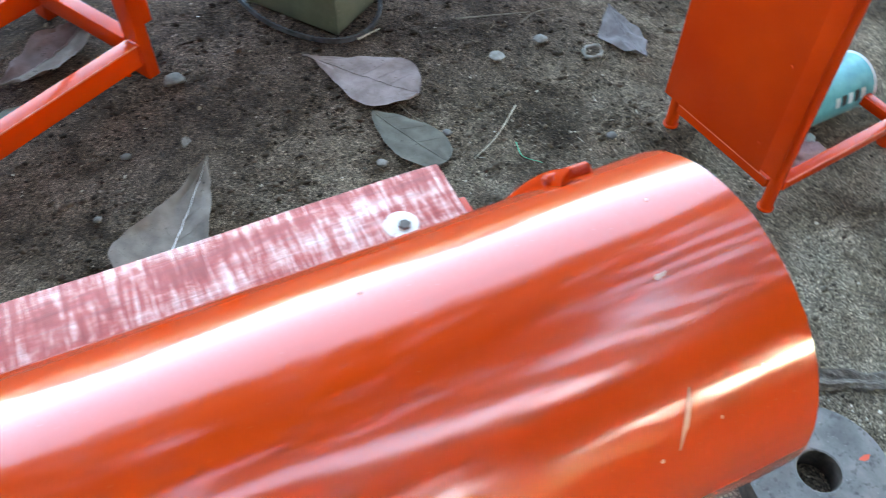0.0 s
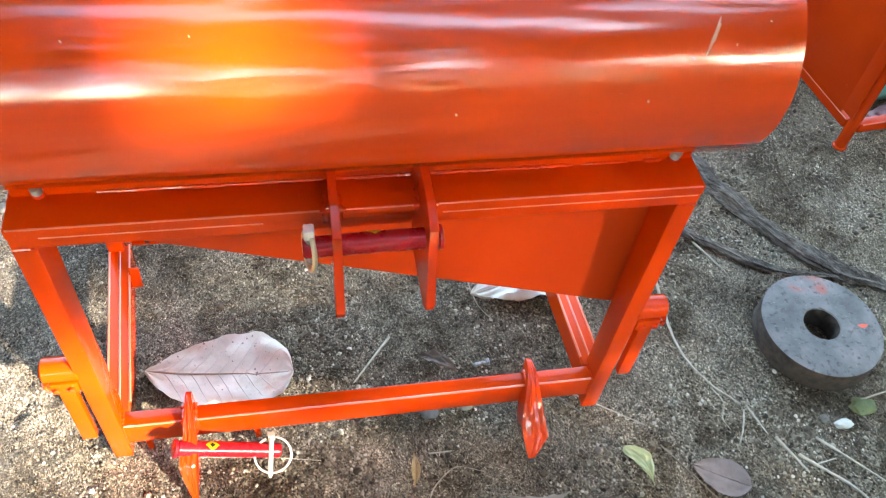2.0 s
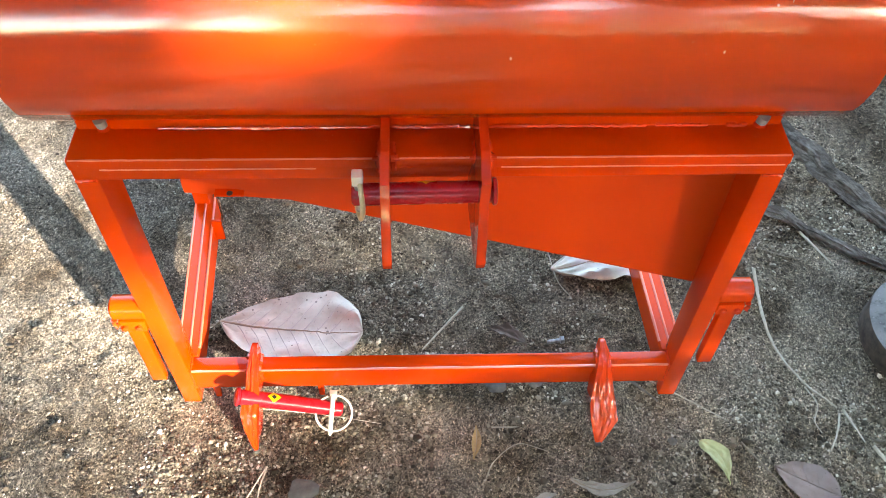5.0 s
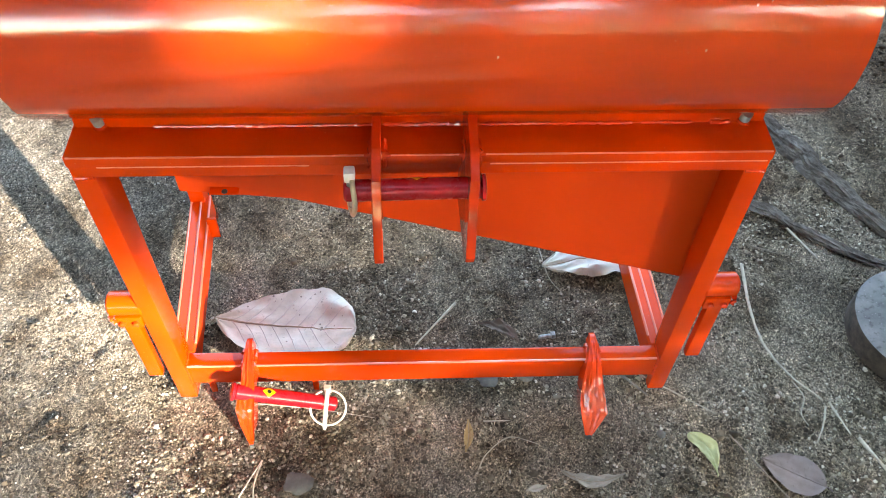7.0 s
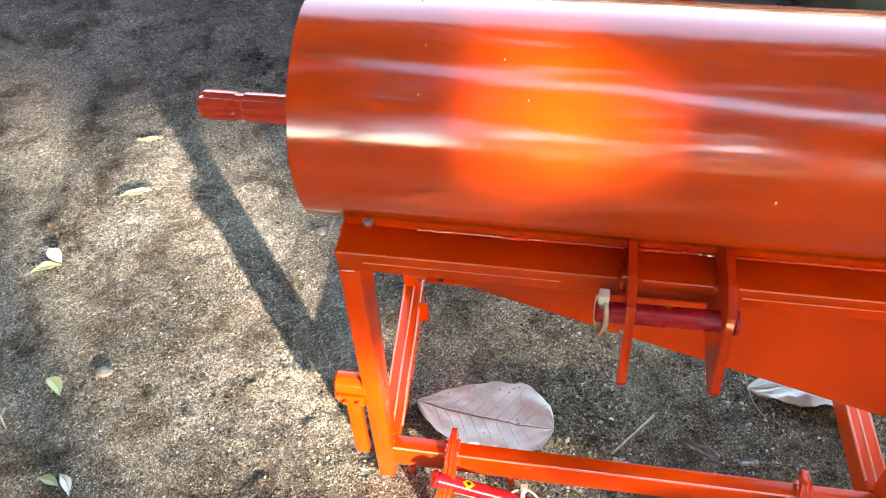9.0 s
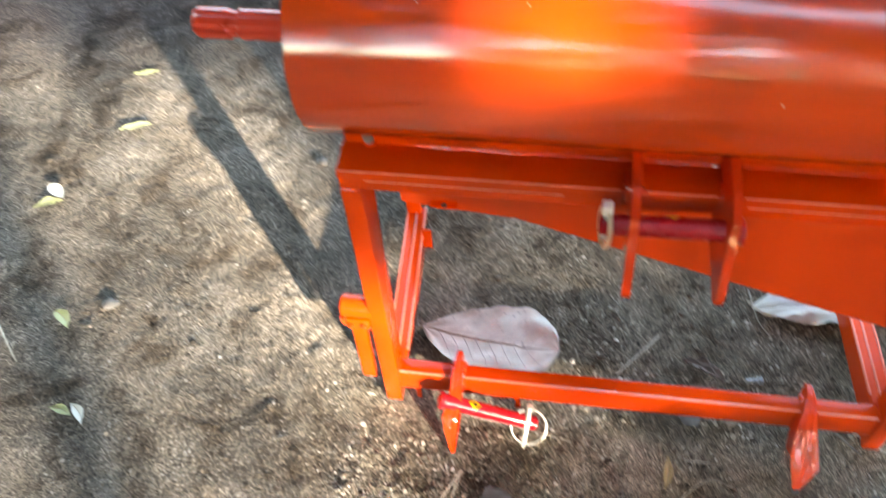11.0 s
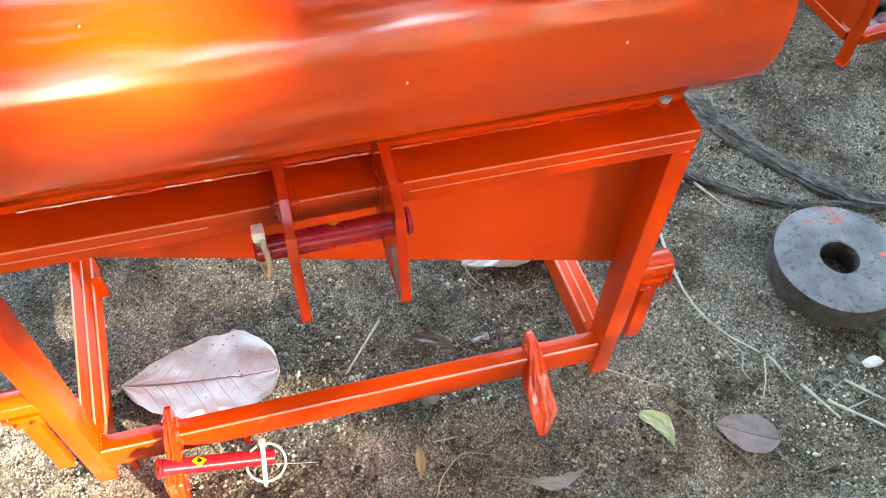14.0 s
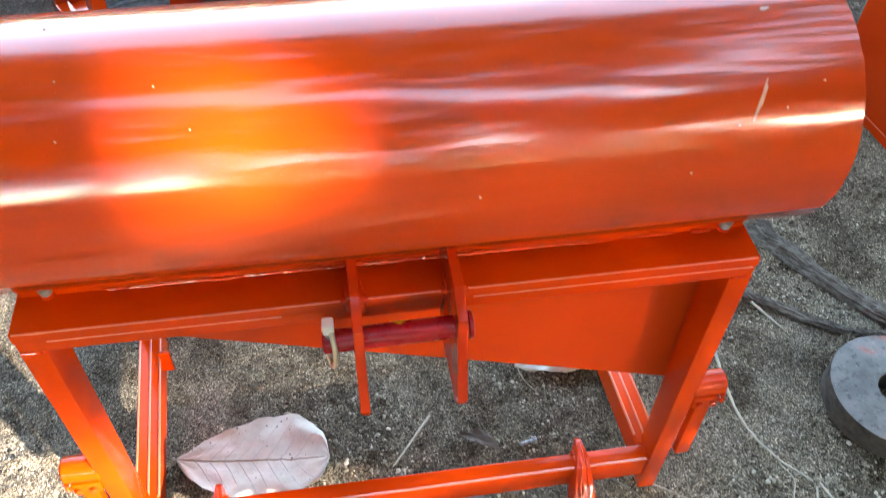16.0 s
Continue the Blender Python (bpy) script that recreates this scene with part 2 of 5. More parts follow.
def part(name, bm, material, parent, label="", angle=35):
    """Links a bmesh, given in world places, as one mesh object under a thing or a part."""
    me = bpy.data.meshes.new(name)
    o = origin(parent)
    bmesh.ops.translate(bm, verts=bm.verts, vec=-o)
    bmesh.ops.recalc_face_normals(bm, faces=bm.faces)
    bm.to_mesh(me)
    bm.free()
    me.polygons.foreach_set("use_smooth", [True] * len(me.polygons))
    me.set_sharp_from_angle(angle=radians(angle))
    me.materials.append(material)
    ob = new(name, me)
    ob.parent = parent
    return tagged(ob, label)


def thing(name, place, label, category, group="", kind=""):
    ob = new(name)
    ob.location = place
    ob.empty_display_size = 0.05
    return tagged(ob, label, category, group, kind)


def single(name, bm, material, label, category, group="", kind="", place=(0, 0, 0), angle=35):
    """A thing that is one mesh."""
    me = bpy.data.meshes.new(name)
    bmesh.ops.translate(bm, verts=bm.verts, vec=-Vector(place))
    bmesh.ops.recalc_face_normals(bm, faces=bm.faces)
    bm.to_mesh(me)
    bm.free()
    me.polygons.foreach_set("use_smooth", [True] * len(me.polygons))
    me.set_sharp_from_angle(angle=radians(angle))
    me.materials.append(material)
    ob = new(name, me)
    ob.location = place
    return tagged(ob, label, category, group, kind)


def box(lo, hi, bev=0.003, bm=None, turn=None):
    bm = bm or bmesh.new()
    m = Matrix.Translation([(a + b) / 2 for a, b in zip(lo, hi)]) @ Matrix.Diagonal([b - a for a, b in zip(lo, hi)] + [1])
    if turn is not None:
        m = turn @ m
    made = bmesh.ops.create_cube(bm, size=1, matrix=m)["verts"]
    if bev:
        edges = {e for v in made for e in v.link_edges}
        bmesh.ops.bevel(bm, geom=list(edges), offset=bev, segments=2, profile=0.6, affect="EDGES")
    return bm


def prism(points, a, b, axis="x", bev=0.002, bm=None):
    """A flat outline, in the two other axes, made thick from a to b along an axis."""
    bm = bm or bmesh.new()

    def at(p, s):
        return {"x": (s, p[0], p[1]), "y": (p[0], s, p[1]), "z": (p[0], p[1], s)}[axis]
    lo = [bm.verts.new(at(p, a)) for p in points]
    hi = [bm.verts.new(at(p, b)) for p in points]
    faces = [bm.faces.new(lo), bm.faces.new(hi[::-1])]
    k = len(points)
    for i in range(k):
        faces.append(bm.faces.new((lo[i], hi[i], hi[(i + 1) % k], lo[(i + 1) % k])))
    if bev:
        edges = {e for f in faces[:2] for e in f.edges}
        bmesh.ops.bevel(bm, geom=list(edges), offset=bev, segments=1, affect="EDGES")
    return bm


def sweep(points, radii, seg=8, bm=None, caps=True, flat=1.0):
    """A round bar along points; radii one number or one for each point."""
    bm = bm or bmesh.new()
    pts = [Vector(p) for p in points]
    if isinstance(radii, (int, float)):
        radii = [radii] * len(pts)
    radii = [float(r) for r in radii]
    rings, side = [], None
    for i, p in enumerate(pts):
        way = (pts[min(i + 1, len(pts) - 1)] - pts[max(i - 1, 0)]).normalized()
        if side is None:
            side = way.cross(Vector((0, 0, 1)))
            if side.length < 0.1:
                side = way.cross(Vector((0, 1, 0)))
        side = (side - way * side.dot(way)).normalized()
        up = side.cross(way)
        rings.append([bm.verts.new(p + radii[i] * (side * math.cos(a) + up * math.sin(a) * flat)) for a in (2 * math.pi * j / seg for j in range(seg))])
    for r, s in zip(rings, rings[1:]):
        for j in range(seg):
            bm.faces.new((r[j], r[(j + 1) % seg], s[(j + 1) % seg], s[j]))
    if caps:
        bm.faces.new(rings[0][::-1])
        bm.faces.new(rings[-1])
    return bm


def rod(p0, p1, r, seg=24, bev=0.002, bm=None):
    """A round bar with softened ends."""
    a, b = Vector(p0), Vector(p1)
    w = (b - a).normalized() * bev
    return sweep([a, a + w, b - w, b], [r - bev, r, r, r - bev], seg, bm)


def spline(points, steps=6):
    """Points on a smooth line through the given ones."""
    p = [Vector(q) for q in points]
    p = [2 * p[0] - p[1], *p, 2 * p[-1] - p[-2]]
    out = []
    for i in range(1, len(p) - 2):
        for k in range(steps):
            t = k / steps
            out.append(0.5 * ((2 * p[i]) + (p[i + 1] - p[i - 1]) * t + (2 * p[i - 1] - 5 * p[i] + 4 * p[i + 1] - p[i + 2]) * t * t + (3 * p[i] - p[i - 1] - 3 * p[i + 1] + p[i + 2]) * t ** 3))
    return out + [p[-2]]


def bead(points, r, seed=0, seg=6, step=0.9):
    """A lumpy weld bead."""
    rnd = random.Random(seed)
    pts = []
    for a, b in zip(points, points[1:]):
        a, b = Vector(a), Vector(b)
        k = max(2, int((b - a).length / (r * step)))
        pts += [a.lerp(b, i / k) for i in range(k)]
    pts.append(Vector(points[-1]))
    jit = [p + Vector([rnd.uniform(-0.2, 0.2) * r for _ in range(3)]) for p in pts]
    return sweep(jit, [r * rnd.uniform(0.6, 1.2) for _ in pts], seg)


# ---- ground ----
def hills(x, y):
    return 0.004 * noise.noise((x * 1.3, y * 1.3, 2.0)) + 0.0025 * noise.noise((x * 5, y * 5, 7.0)) + 0.003 * noise.noise((x * 14, y * 14, 3.0)) + 0.0042 * noise.noise((x * 33, y * 33, 11.0)) + 0.0026 * noise.noise((x * 66, y * 66, 5.0)) - 0.0055


def ground_sheet():
    def steps(lo, hi, fine):
        mid = list(np.arange(lo, hi, fine))
        out, s = [hi], fine
        while out[-1] < 60:
            s *= 1.35
            out.append(out[-1] + s)
        low, s = [lo - fine], fine
        while low[-1] > -60:
            s *= 1.35
            low.append(low[-1] - s)
        return low[::-1] + mid + out
    xs, ys = steps(-1.4, 1.6, 0.007), steps(-0.5, 1.9, 0.007)
    verts = [(x, y, hills(x, y) if abs(x) < 8 and abs(y) < 8 else 0.0) for y in ys for x in xs]
    w = len(xs)
    faces = [(j * w + i, j * w + i + 1, (j + 1) * w + i + 1, (j + 1) * w + i) for j in range(len(ys) - 1) for i in range(w - 1)]
    me = bpy.data.meshes.new("ground")
    me.from_pydata(verts, [], faces)
    me.polygons.foreach_set("use_smooth", [True] * len(faces))
    me.materials.append(M_SOIL)
    tagged(new("ground", me), "dark grey-brown sandy soil with coarse grains", "ground", kind="structure")


ground_sheet()


# ---- threshing machine ----
AX_Y, AX_Z, RAD, X_L, X_R = 0.1135, 0.6492, 0.1245, -0.396, 0.412
HALF, RAIL_Z = 0.371, 0.5305

machine = thing("threshing_machine", (0, 0.18, 0), "glossy orange steel threshing machine with a round drum cover", "machine")


def drum_cover():
    bm = bmesh.new()
    rnd = random.Random(4)
    n, cols = 56, 40
    t0, t1 = radians(-60), radians(212)
    rows = []
    for r, flip in ((RAD, 0), (RAD - 0.0025, 1)):
        grid = []
        for i in range(cols + 1):
            x = X_L + (X_R - X_L) * i / cols
            line = []
            for j in range(n + 1):
                a = t0 + (t1 - t0) * j / n
                wob = 0.0005 * noise.noise((x * 4, a * 2.2, 1.0)) + 0.0002 * noise.noise((x * 12, a * 6, 5.0))
                ex = 0.0011 * noise.noise((a * 9, 3.0, x)) if i in (0, cols) else 0
                line.append(bm.verts.new((x + ex, AX_Y - (r + wob) * math.cos(a), AX_Z + (r + wob) * math.sin(a))))
            grid.append(line)
        for g, h in zip(grid, grid[1:]):
            for j in range(n):
                bm.faces.new((g[j], h[j], h[j + 1], g[j + 1]))
        rows.append(grid)
    o, s = rows
    for i in range(cols):
        for j in (0, n):
            bm.faces.new((o[i][j], o[i + 1][j], s[i + 1][j], s[i][j]))
    for j in range(n):
        for i in (0, cols):
            bm.faces.new((o[i][j], o[i][j + 1], s[i][j + 1], s[i][j]))
    return part("drum_cover", bm, M_COVER, machine, "rolled orange sheet drum cover", 40)


cover = drum_cover()


def on_drum(x, angle, lift=0.0):
    a = radians(angle)
    return Vector((x, AX_Y - (RAD + lift) * math.cos(a), AX_Z + (RAD + lift) * math.sin(a)))


def chip(x, a, length, width, lean, seed):
    """A chipped or scratched spot in the paint, bare and slightly proud."""
    rnd = random.Random(seed)
    bm = bmesh.new()
    k = 14
    top = []
    for i in range(k):
        t = 2 * math.pi * i / k
        f = rnd.uniform(0.7, 1.2)
        u, v = math.cos(t) * length / 2 * f, math.sin(t) * width / 2 * f
        du, dv = u * math.cos(lean) - v * math.sin(lean), u * math.sin(lean) + v * math.cos(lean)
        top.append(bm.verts.new(on_drum(x + du, a + math.degrees(dv / RAD), 0.0009)))
    mid = bm.verts.new(on_drum(x, a, 0.0012))
    for i in range(k):
        bm.faces.new((top[i], top[(i + 1) % k], mid))
    low = [bm.verts.new(v.co - (on_drum(v.co.x, a) - on_drum(v.co.x, a, -1)) * 0.002) for v in top]
    for i in range(k):
        bm.faces.new((low[i], low[(i + 1) % k], top[(i + 1) % k], top[i]))
    part("paint_chip", bm, M_SPOT, cover, "bare chipped paint spot")


chip(0.333, 77, 0.009, 0.0035, 0.2, 2)
chip(0.316, 38.5, 0.037, 0.0038, radians(68), 1)
for k in range(12):
    r = random.Random(100 + k)
    chip(r.uniform(-0.38, 0.39), r.uniform(-20, 120), r.uniform(0.0012, 0.0028), r.uniform(0.001, 0.002), r.uniform(0, 3), k)


def machine_frame():
    # unseen lower housing and end plates added under the cover to block stray light
    bm = bmesh.new()
    ring = [(AX_Y - (RAD - 0.005) * math.cos(radians(a)), AX_Z + (RAD - 0.005) * math.sin(radians(a))) for a in range(-150, -29, 8)]
    inner = [(AX_Y - (RAD - 0.008) * math.cos(radians(a)), AX_Z + (RAD - 0.008) * math.sin(radians(a))) for a in range(-29, -152, -8)]
    prism(ring + inner, -0.36, 0.36, "x", 0, bm)
    part("lower_housing", bm, M_SHEET, machine)
    for x in (-0.392, 0.402):
        disc = [(AX_Y + (RAD - 0.004) * math.cos(2 * math.pi * i / 48), AX_Z + (RAD - 0.004) * math.sin(2 * math.pi * i / 48)) for i in range(48)]
        part("end_plate", prism(disc, x, x + 0.005, "x", 0), M_SHEET, machine)
    # top front rail: flat box section with a seam line
    bm = box((-HALF, 0, RAIL_Z - 0.0145), (HALF, 0.058, RAIL_Z), 0.0018)
    part("front_rail", bm, M_FRAME, machine)
    part("rail_seam_strip", box((-HALF + 0.001, 0.0009, RAIL_Z - 0.030), (HALF - 0.001, 0.056, RAIL_Z - 0.0142), 0.0018), M_FRAME, machine)
    # thin raised strips with the rail's and bar's edge highlights painted in
    for k, (a, b, y, z) in enumerate(((-0.368, -0.06, 0.0007, 0.0009), (-0.036, 0.038, 0.0007, 0.0009), (0.062, 0.368, 0.0007, 0.0009), (-0.34, -0.12, 0.0006, 0.0146), (0.07, 0.366, 0.0006, 0.0146))):
        line = [(a + (b - a) * i / 40, y + 0.0002 * noise.noise((i * 0.8, k, 1)), RAIL_Z - z + 0.0003 * noise.noise((i * 0.7, k, 5))) for i in range(41)]
        part("edge_strip", sweep(line, [0.0011 + 0.0004 * noise.noise((i * 0.5, k, 9)) for i in range(41)], 8), M_EDGE_GLINT, machine, "thin strip painted as an edge highlight")
    part("edge_strip", rod((-HALF + 0.026, 0.0138, 0.0858), (HALF - 0.026, 0.0138, 0.0858), 0.0019, 8, 0.0005), M_EDGE_GLINT, machine)
    # weld along the cover's lower edge, thick in places and broken near the ends
    for k, (a, b, r) in enumerate(((-0.285, -0.055, 0.0019), (-0.2, -0.16, 0.0028), (-0.042, 0.042, 0.0026), (0.056, 0.1, 0.0027), (0.1, 0.17, 0.002), (0.165, 0.225, 0.0026), (0.235, 0.29, 0.0018), (0.31, 0.332, 0.003))):
        part("weld_bead", bead([(a, 0.0445, RAIL_Z + 0.001), (b, 0.0445, RAIL_Z + 0.001)], r, k, 7, 1.4), M_WELD, machine)
    part("backing_bar", box((-HALF + 0.003, 0.0455, RAIL_Z - 0.0125), (HALF - 0.003, 0.053, RAIL_Z + 0.019), 0.001), M_FRAME, machine)
    # legs: top at the rail, foot a little further back
    for s in (-1, 1):
        x0, x1 = sorted((s * HALF, s * (HALF - 0.0255)))
        bm = box((x0, 0.0005, 0), (x1, 0.0515, RAIL_Z - 0.0301), 0.003)
        for v in bm.verts:
            v.co.y += (RAIL_Z - v.co.z) / RAIL_Z * (0.010 if v.co.y < 0.03 else -0.005)
        part("leg", bm, M_FRAME, machine)
        for y0 in (0.012, 0.04):
            part("weld_bead", bead([(x0 + 0.002, y0 - 0.011, RAIL_Z - 0.031), (x1 - 0.002, y0 - 0.011, RAIL_Z - 0.031)], 0.002, 9), M_WELD, machine)
        # rear leg and side rail, the box stands slightly askew
        rx = s * HALF - 0.017
        x0, x1 = sorted((rx, rx - s * 0.0255))
        part("rear_leg", box((x0, 0.331, 0), (x1, 0.377, 0.575 if s < 0 else 0.54), 0.003), M_FRAME, machine)
        bm = bmesh.new()
        fx = s * (HALF - 0.002)
        a = [(fx - s * 0.033, 0.036), (fx, 0.036), (rx - s * 0.0, 0.345), (rx - s * 0.033, 0.345)]
        prism(a, 0.040, 0.087, "z", 0.003, bm)
        rail = part("side_rail", bm, M_FRAME, machine)
        for d in (0.0015, 0.0175, 0.0315):
            part("edge_strip", sweep([(fx - s * d, 0.053, 0.0862), (rx - s * d, 0.345, 0.0862)], 0.0021, 10), M_EDGE_GLINT, rail)
        bm = box((rx - s * 0.02 - 0.012, 0.05, 0.49), (rx - s * 0.02 + 0.012, 0.335, 0.512), 0.003)
        part("upper_side_rail", bm, M_FRAME, machine)
    part("bracket", box((-0.352, 0.28, 0.055), (-0.336, 0.286, 0.1), 0.0015), M_FRAME, machine)
    part("front_bar", box((-HALF + 0.0245, 0.0125, 0.039), (HALF - 0.0245, 0.0365, 0.087), 0.003), M_FRAME, machine)
    for s in (-1, 1):
        part("weld_bead", bead([(s * (HALF - 0.026), 0.0115, 0.044), (s * (HALF - 0.026), 0.0115, 0.086), (s * (HALF - 0.026), 0.036, 0.0875)], 0.0024, 5 + s), M_WELD, machine)
    part("rear_bar", box((-0.36, 0.34, 0.49), (0.33, 0.366, 0.53), 0.003), M_FRAME, machine)
    # sloping front sheet behind the legs
    pts = [(-0.352, 0.512), (-0.352, 0.462), (0.3685, 0.2213), (0.3685, 0.512)]
    part("front_sheet", prism(pts, 0.0605, 0.0625, "y", 0), M_SHEET, machine, "sloping orange chute sheet")
    pts = [(-0.386, 0.15), (-0.2, 0.128), (-0.1, 0.17), (0.0, 0.3), (0.33, 0.36), (0.33, 0.52), (-0.386, 0.52)]
    part("rear_sheet", prism(pts, 0.300, 0.302, "y", 0), M_SHEET, machine)
    bm = box((-0.336, 0.285, 0.155), (-0.29, 0.300, 0.158), 0.0008)
    tab = part("tab", bm, M_FRAME, machine)
    # no hole is cut: a black disc puts its darkness into the colour
    part("tab_hole", rod((-0.312, 0.290, 0.1575), (-0.312, 0.290, 0.1588), 0.005, 16, 0.0003), M_BLACK, tab, "black disc painted as a dark bolt hole")
    # threaded studs through the cover edge, each in a painted nut
    for x, y in ((-0.341, 0.045), (0.346, 0.044)):
        prof = [0.005 if k % 2 else 0.0058 for k in range(11)]
        line = [(x, y - 0.0004 * k, RAIL_Z + 0.004 + 0.0013 * k) for k in range(11)]
        bolt = part("bolt", sweep(line, prof, 18), M_STEEL, machine, "galvanised threaded stud", 20)
        part("nut", rod((x, y, RAIL_Z), (x, y, RAIL_Z + 0.0045), 0.0072, 12, 0.001), M_WELD, bolt)


machine_frame()


def shaft():
    bm = bmesh.new()
    prof = [(-0.357, 1), (-0.40, 1), (-0.405, 1), (-0.492, 1), (-0.495, 0.86), (-0.503, 0.86), (-0.506, 1), (-0.541, 1), (-0.547, 0.78)]
    teeth, ring_last = 6, None
    y0, z0 = AX_Y + 0.012, AX_Z - 0.0245
    for x, f in prof:
        ring = []
        for i in range(teeth * 8):
            a = 2 * math.pi * i / (teeth * 8)
            r = 0.0175 * f * (1 if i % 8 < 5 else 0.86)
            if x > -0.402:
                r = 0.0175 * f
            ring.append(bm.verts.new((x, y0 + r * math.cos(a), z0 + r * math.sin(a))))
        if ring_last:
            for i in range(len(ring)):
                bm.faces.new((ring_last[i], ring_last[(i + 1) % len(ring)], ring[(i + 1) % len(ring)], ring[i]))
        ring_last = ring
    bm.faces.new(ring_last)
    part("splined_shaft", bm, M_SHAFT, machine, "red painted splined drive shaft", 25)


shaft()


def link_plates():
    top = [(0.052, 0.55), (0.03, 0.563), (-0.02, 0.560), (-0.052, 0.546), (-0.060, 0.530), (-0.088, 0.466), (-0.086, 0.458), (-0.078, 0.456), (-0.02, 0.492), (-0.001, 0.506), (-0.001, 0.5335), (0.052, 0.5335)]
    for x, twist in ((-0.048, 0.0), (0.0505, 0.16)):
        bm = prism(top, x - 0.0048, x + 0.0048, "x", 0.0008)
        for v in bm.verts:
            low = min(1.0, max(0.0, (0.545 - v.co.z) / 0.07))
            v.co.x -= twist * low * (0.022 + (v.co.y + 0.088))
        p = part("top_link_plate", bm, M_WELD, machine, "", 20)
        # rough welds where the plate crosses the rail, drips of paint down its edge
        for q in (-1, 1):
            lump = [(x + q * 0.0062, 0.02, RAIL_Z + 0.0015), (x + q * 0.0066, 0.001, RAIL_Z + 0.0015), (x + q * 0.0064, -0.0016, RAIL_Z - 0.016)]
            part("weld_bead", bead(lump, 0.0042, 3 + q, 7, 0.8), M_WELD, p)
            part("weld_bead", bead([(x + q * 0.0075, -0.0012, RAIL_Z + 0.001), (x + q * 0.013, -0.001, RAIL_Z + 0.001)], 0.0028, 13 + q, 7, 0.8), M_WELD, p)
    # lower link points: thick arrowheads of layered plate with runs of weld down the front
    rows = {-0.2545: [(0.046, 0.104, -0.004, 0.004), (0.03, 0.105, -0.005, 0.006), (0.008, 0.098, -0.007, 0.008), (-0.012, 0.086, -0.008, 0.01), (-0.03, 0.074, -0.013, 0.0105), (-0.046, 0.064, -0.016, 0.0105), (-0.056, 0.05, -0.0125, 0.009), (-0.068, 0.026, -0.006, 0.0065), (-0.074, 0.008, -0.0015, 0.004)],
            0.249: [(0.046, 0.104, -0.004, 0.004), (0.03, 0.105, -0.006, 0.006), (0.008, 0.097, -0.01, 0.008), (-0.012, 0.082, -0.0165, 0.0105), (-0.028, 0.067, -0.021, 0.0135), (-0.041, 0.052, -0.0215, 0.017), (-0.051, 0.04, -0.02, 0.0195), (-0.062, 0.023, -0.0155, 0.0075), (-0.071, 0.008, -0.0115, -0.003)]}
    for x, path in rows.items():
        fine = []
        for p, q in zip(path, path[1:]):
            fine += [[a + (b - a) * k / 5 for a, b in zip(p, q)] for k in range(5)]
        fine.append(path[-1])
        cols = 15
        bm = bmesh.new()
        skin = []
        for i, (y, z, lo, hi) in enumerate(fine):
            front, back = [], []
            for c in range(cols):
                u = c / (cols - 1)
                groove = 0.0018 * noise.noise((u * 6.0, i * 0.05, x * 9)) + 0.0015 * noise.noise((u * 15, i * 0.3, x * 5))
                groove *= 1 if 4 < i < len(fine) - 3 else 0.3
                edge = 0.0006 * noise.noise((i * 0.6, 3 if c else 8, x))
                at_x = x + lo + (hi - lo) * u + (edge if c in (0, cols - 1) else 0)
                front.append(bm.verts.new((at_x, y - 0.7 * groove, z + 0.7 * groove)))
                deep = 0.03 * min(1.0, 0.25 + 0.1 * min(i, len(fine) - 1 - i))
                back.append(bm.verts.new((at_x, y + deep * 0.8, z - deep * (0.6 if z > 0.03 else 0.15))))
            skin.append((front, back))
        for (f, b), (g, h) in zip(skin, skin[1:]):
            for c in range(cols - 1):
                bm.faces.new((f[c], f[c + 1], g[c + 1], g[c]))
                bm.faces.new((b[c], h[c], h[c + 1], b[c + 1]))
            for c in (0, cols - 1):
                bm.faces.new((f[c], g[c], h[c], b[c]))
        for f, b in (skin[0], skin[-1]):
            for c in range(cols - 1):
                bm.faces.new((f[c], b[c], b[c + 1], f[c + 1]))
        p = part("lower_link_plate", bm, M_WELD, machine, "", 40)
        for q in (-1, 1):
            part("weld_bead", bead([(x + q * 0.0075, 0.037, 0.0885), (x + q * 0.0078, 0.0118, 0.0885), (x + q * 0.0095, 0.0112, 0.066)], 0.0044, 7 + q, 7, 0.8), M_WELD, p)
        y, z, lo, hi = path[-1]
        part("bare_tip", box((x + lo - 0.0005, y - 0.0025, 0.002), (x + hi + 0.0005, y + 0.004, 0.0095), 0.0015), M_STONE, p, "tip with paint worn off")


link_plates()


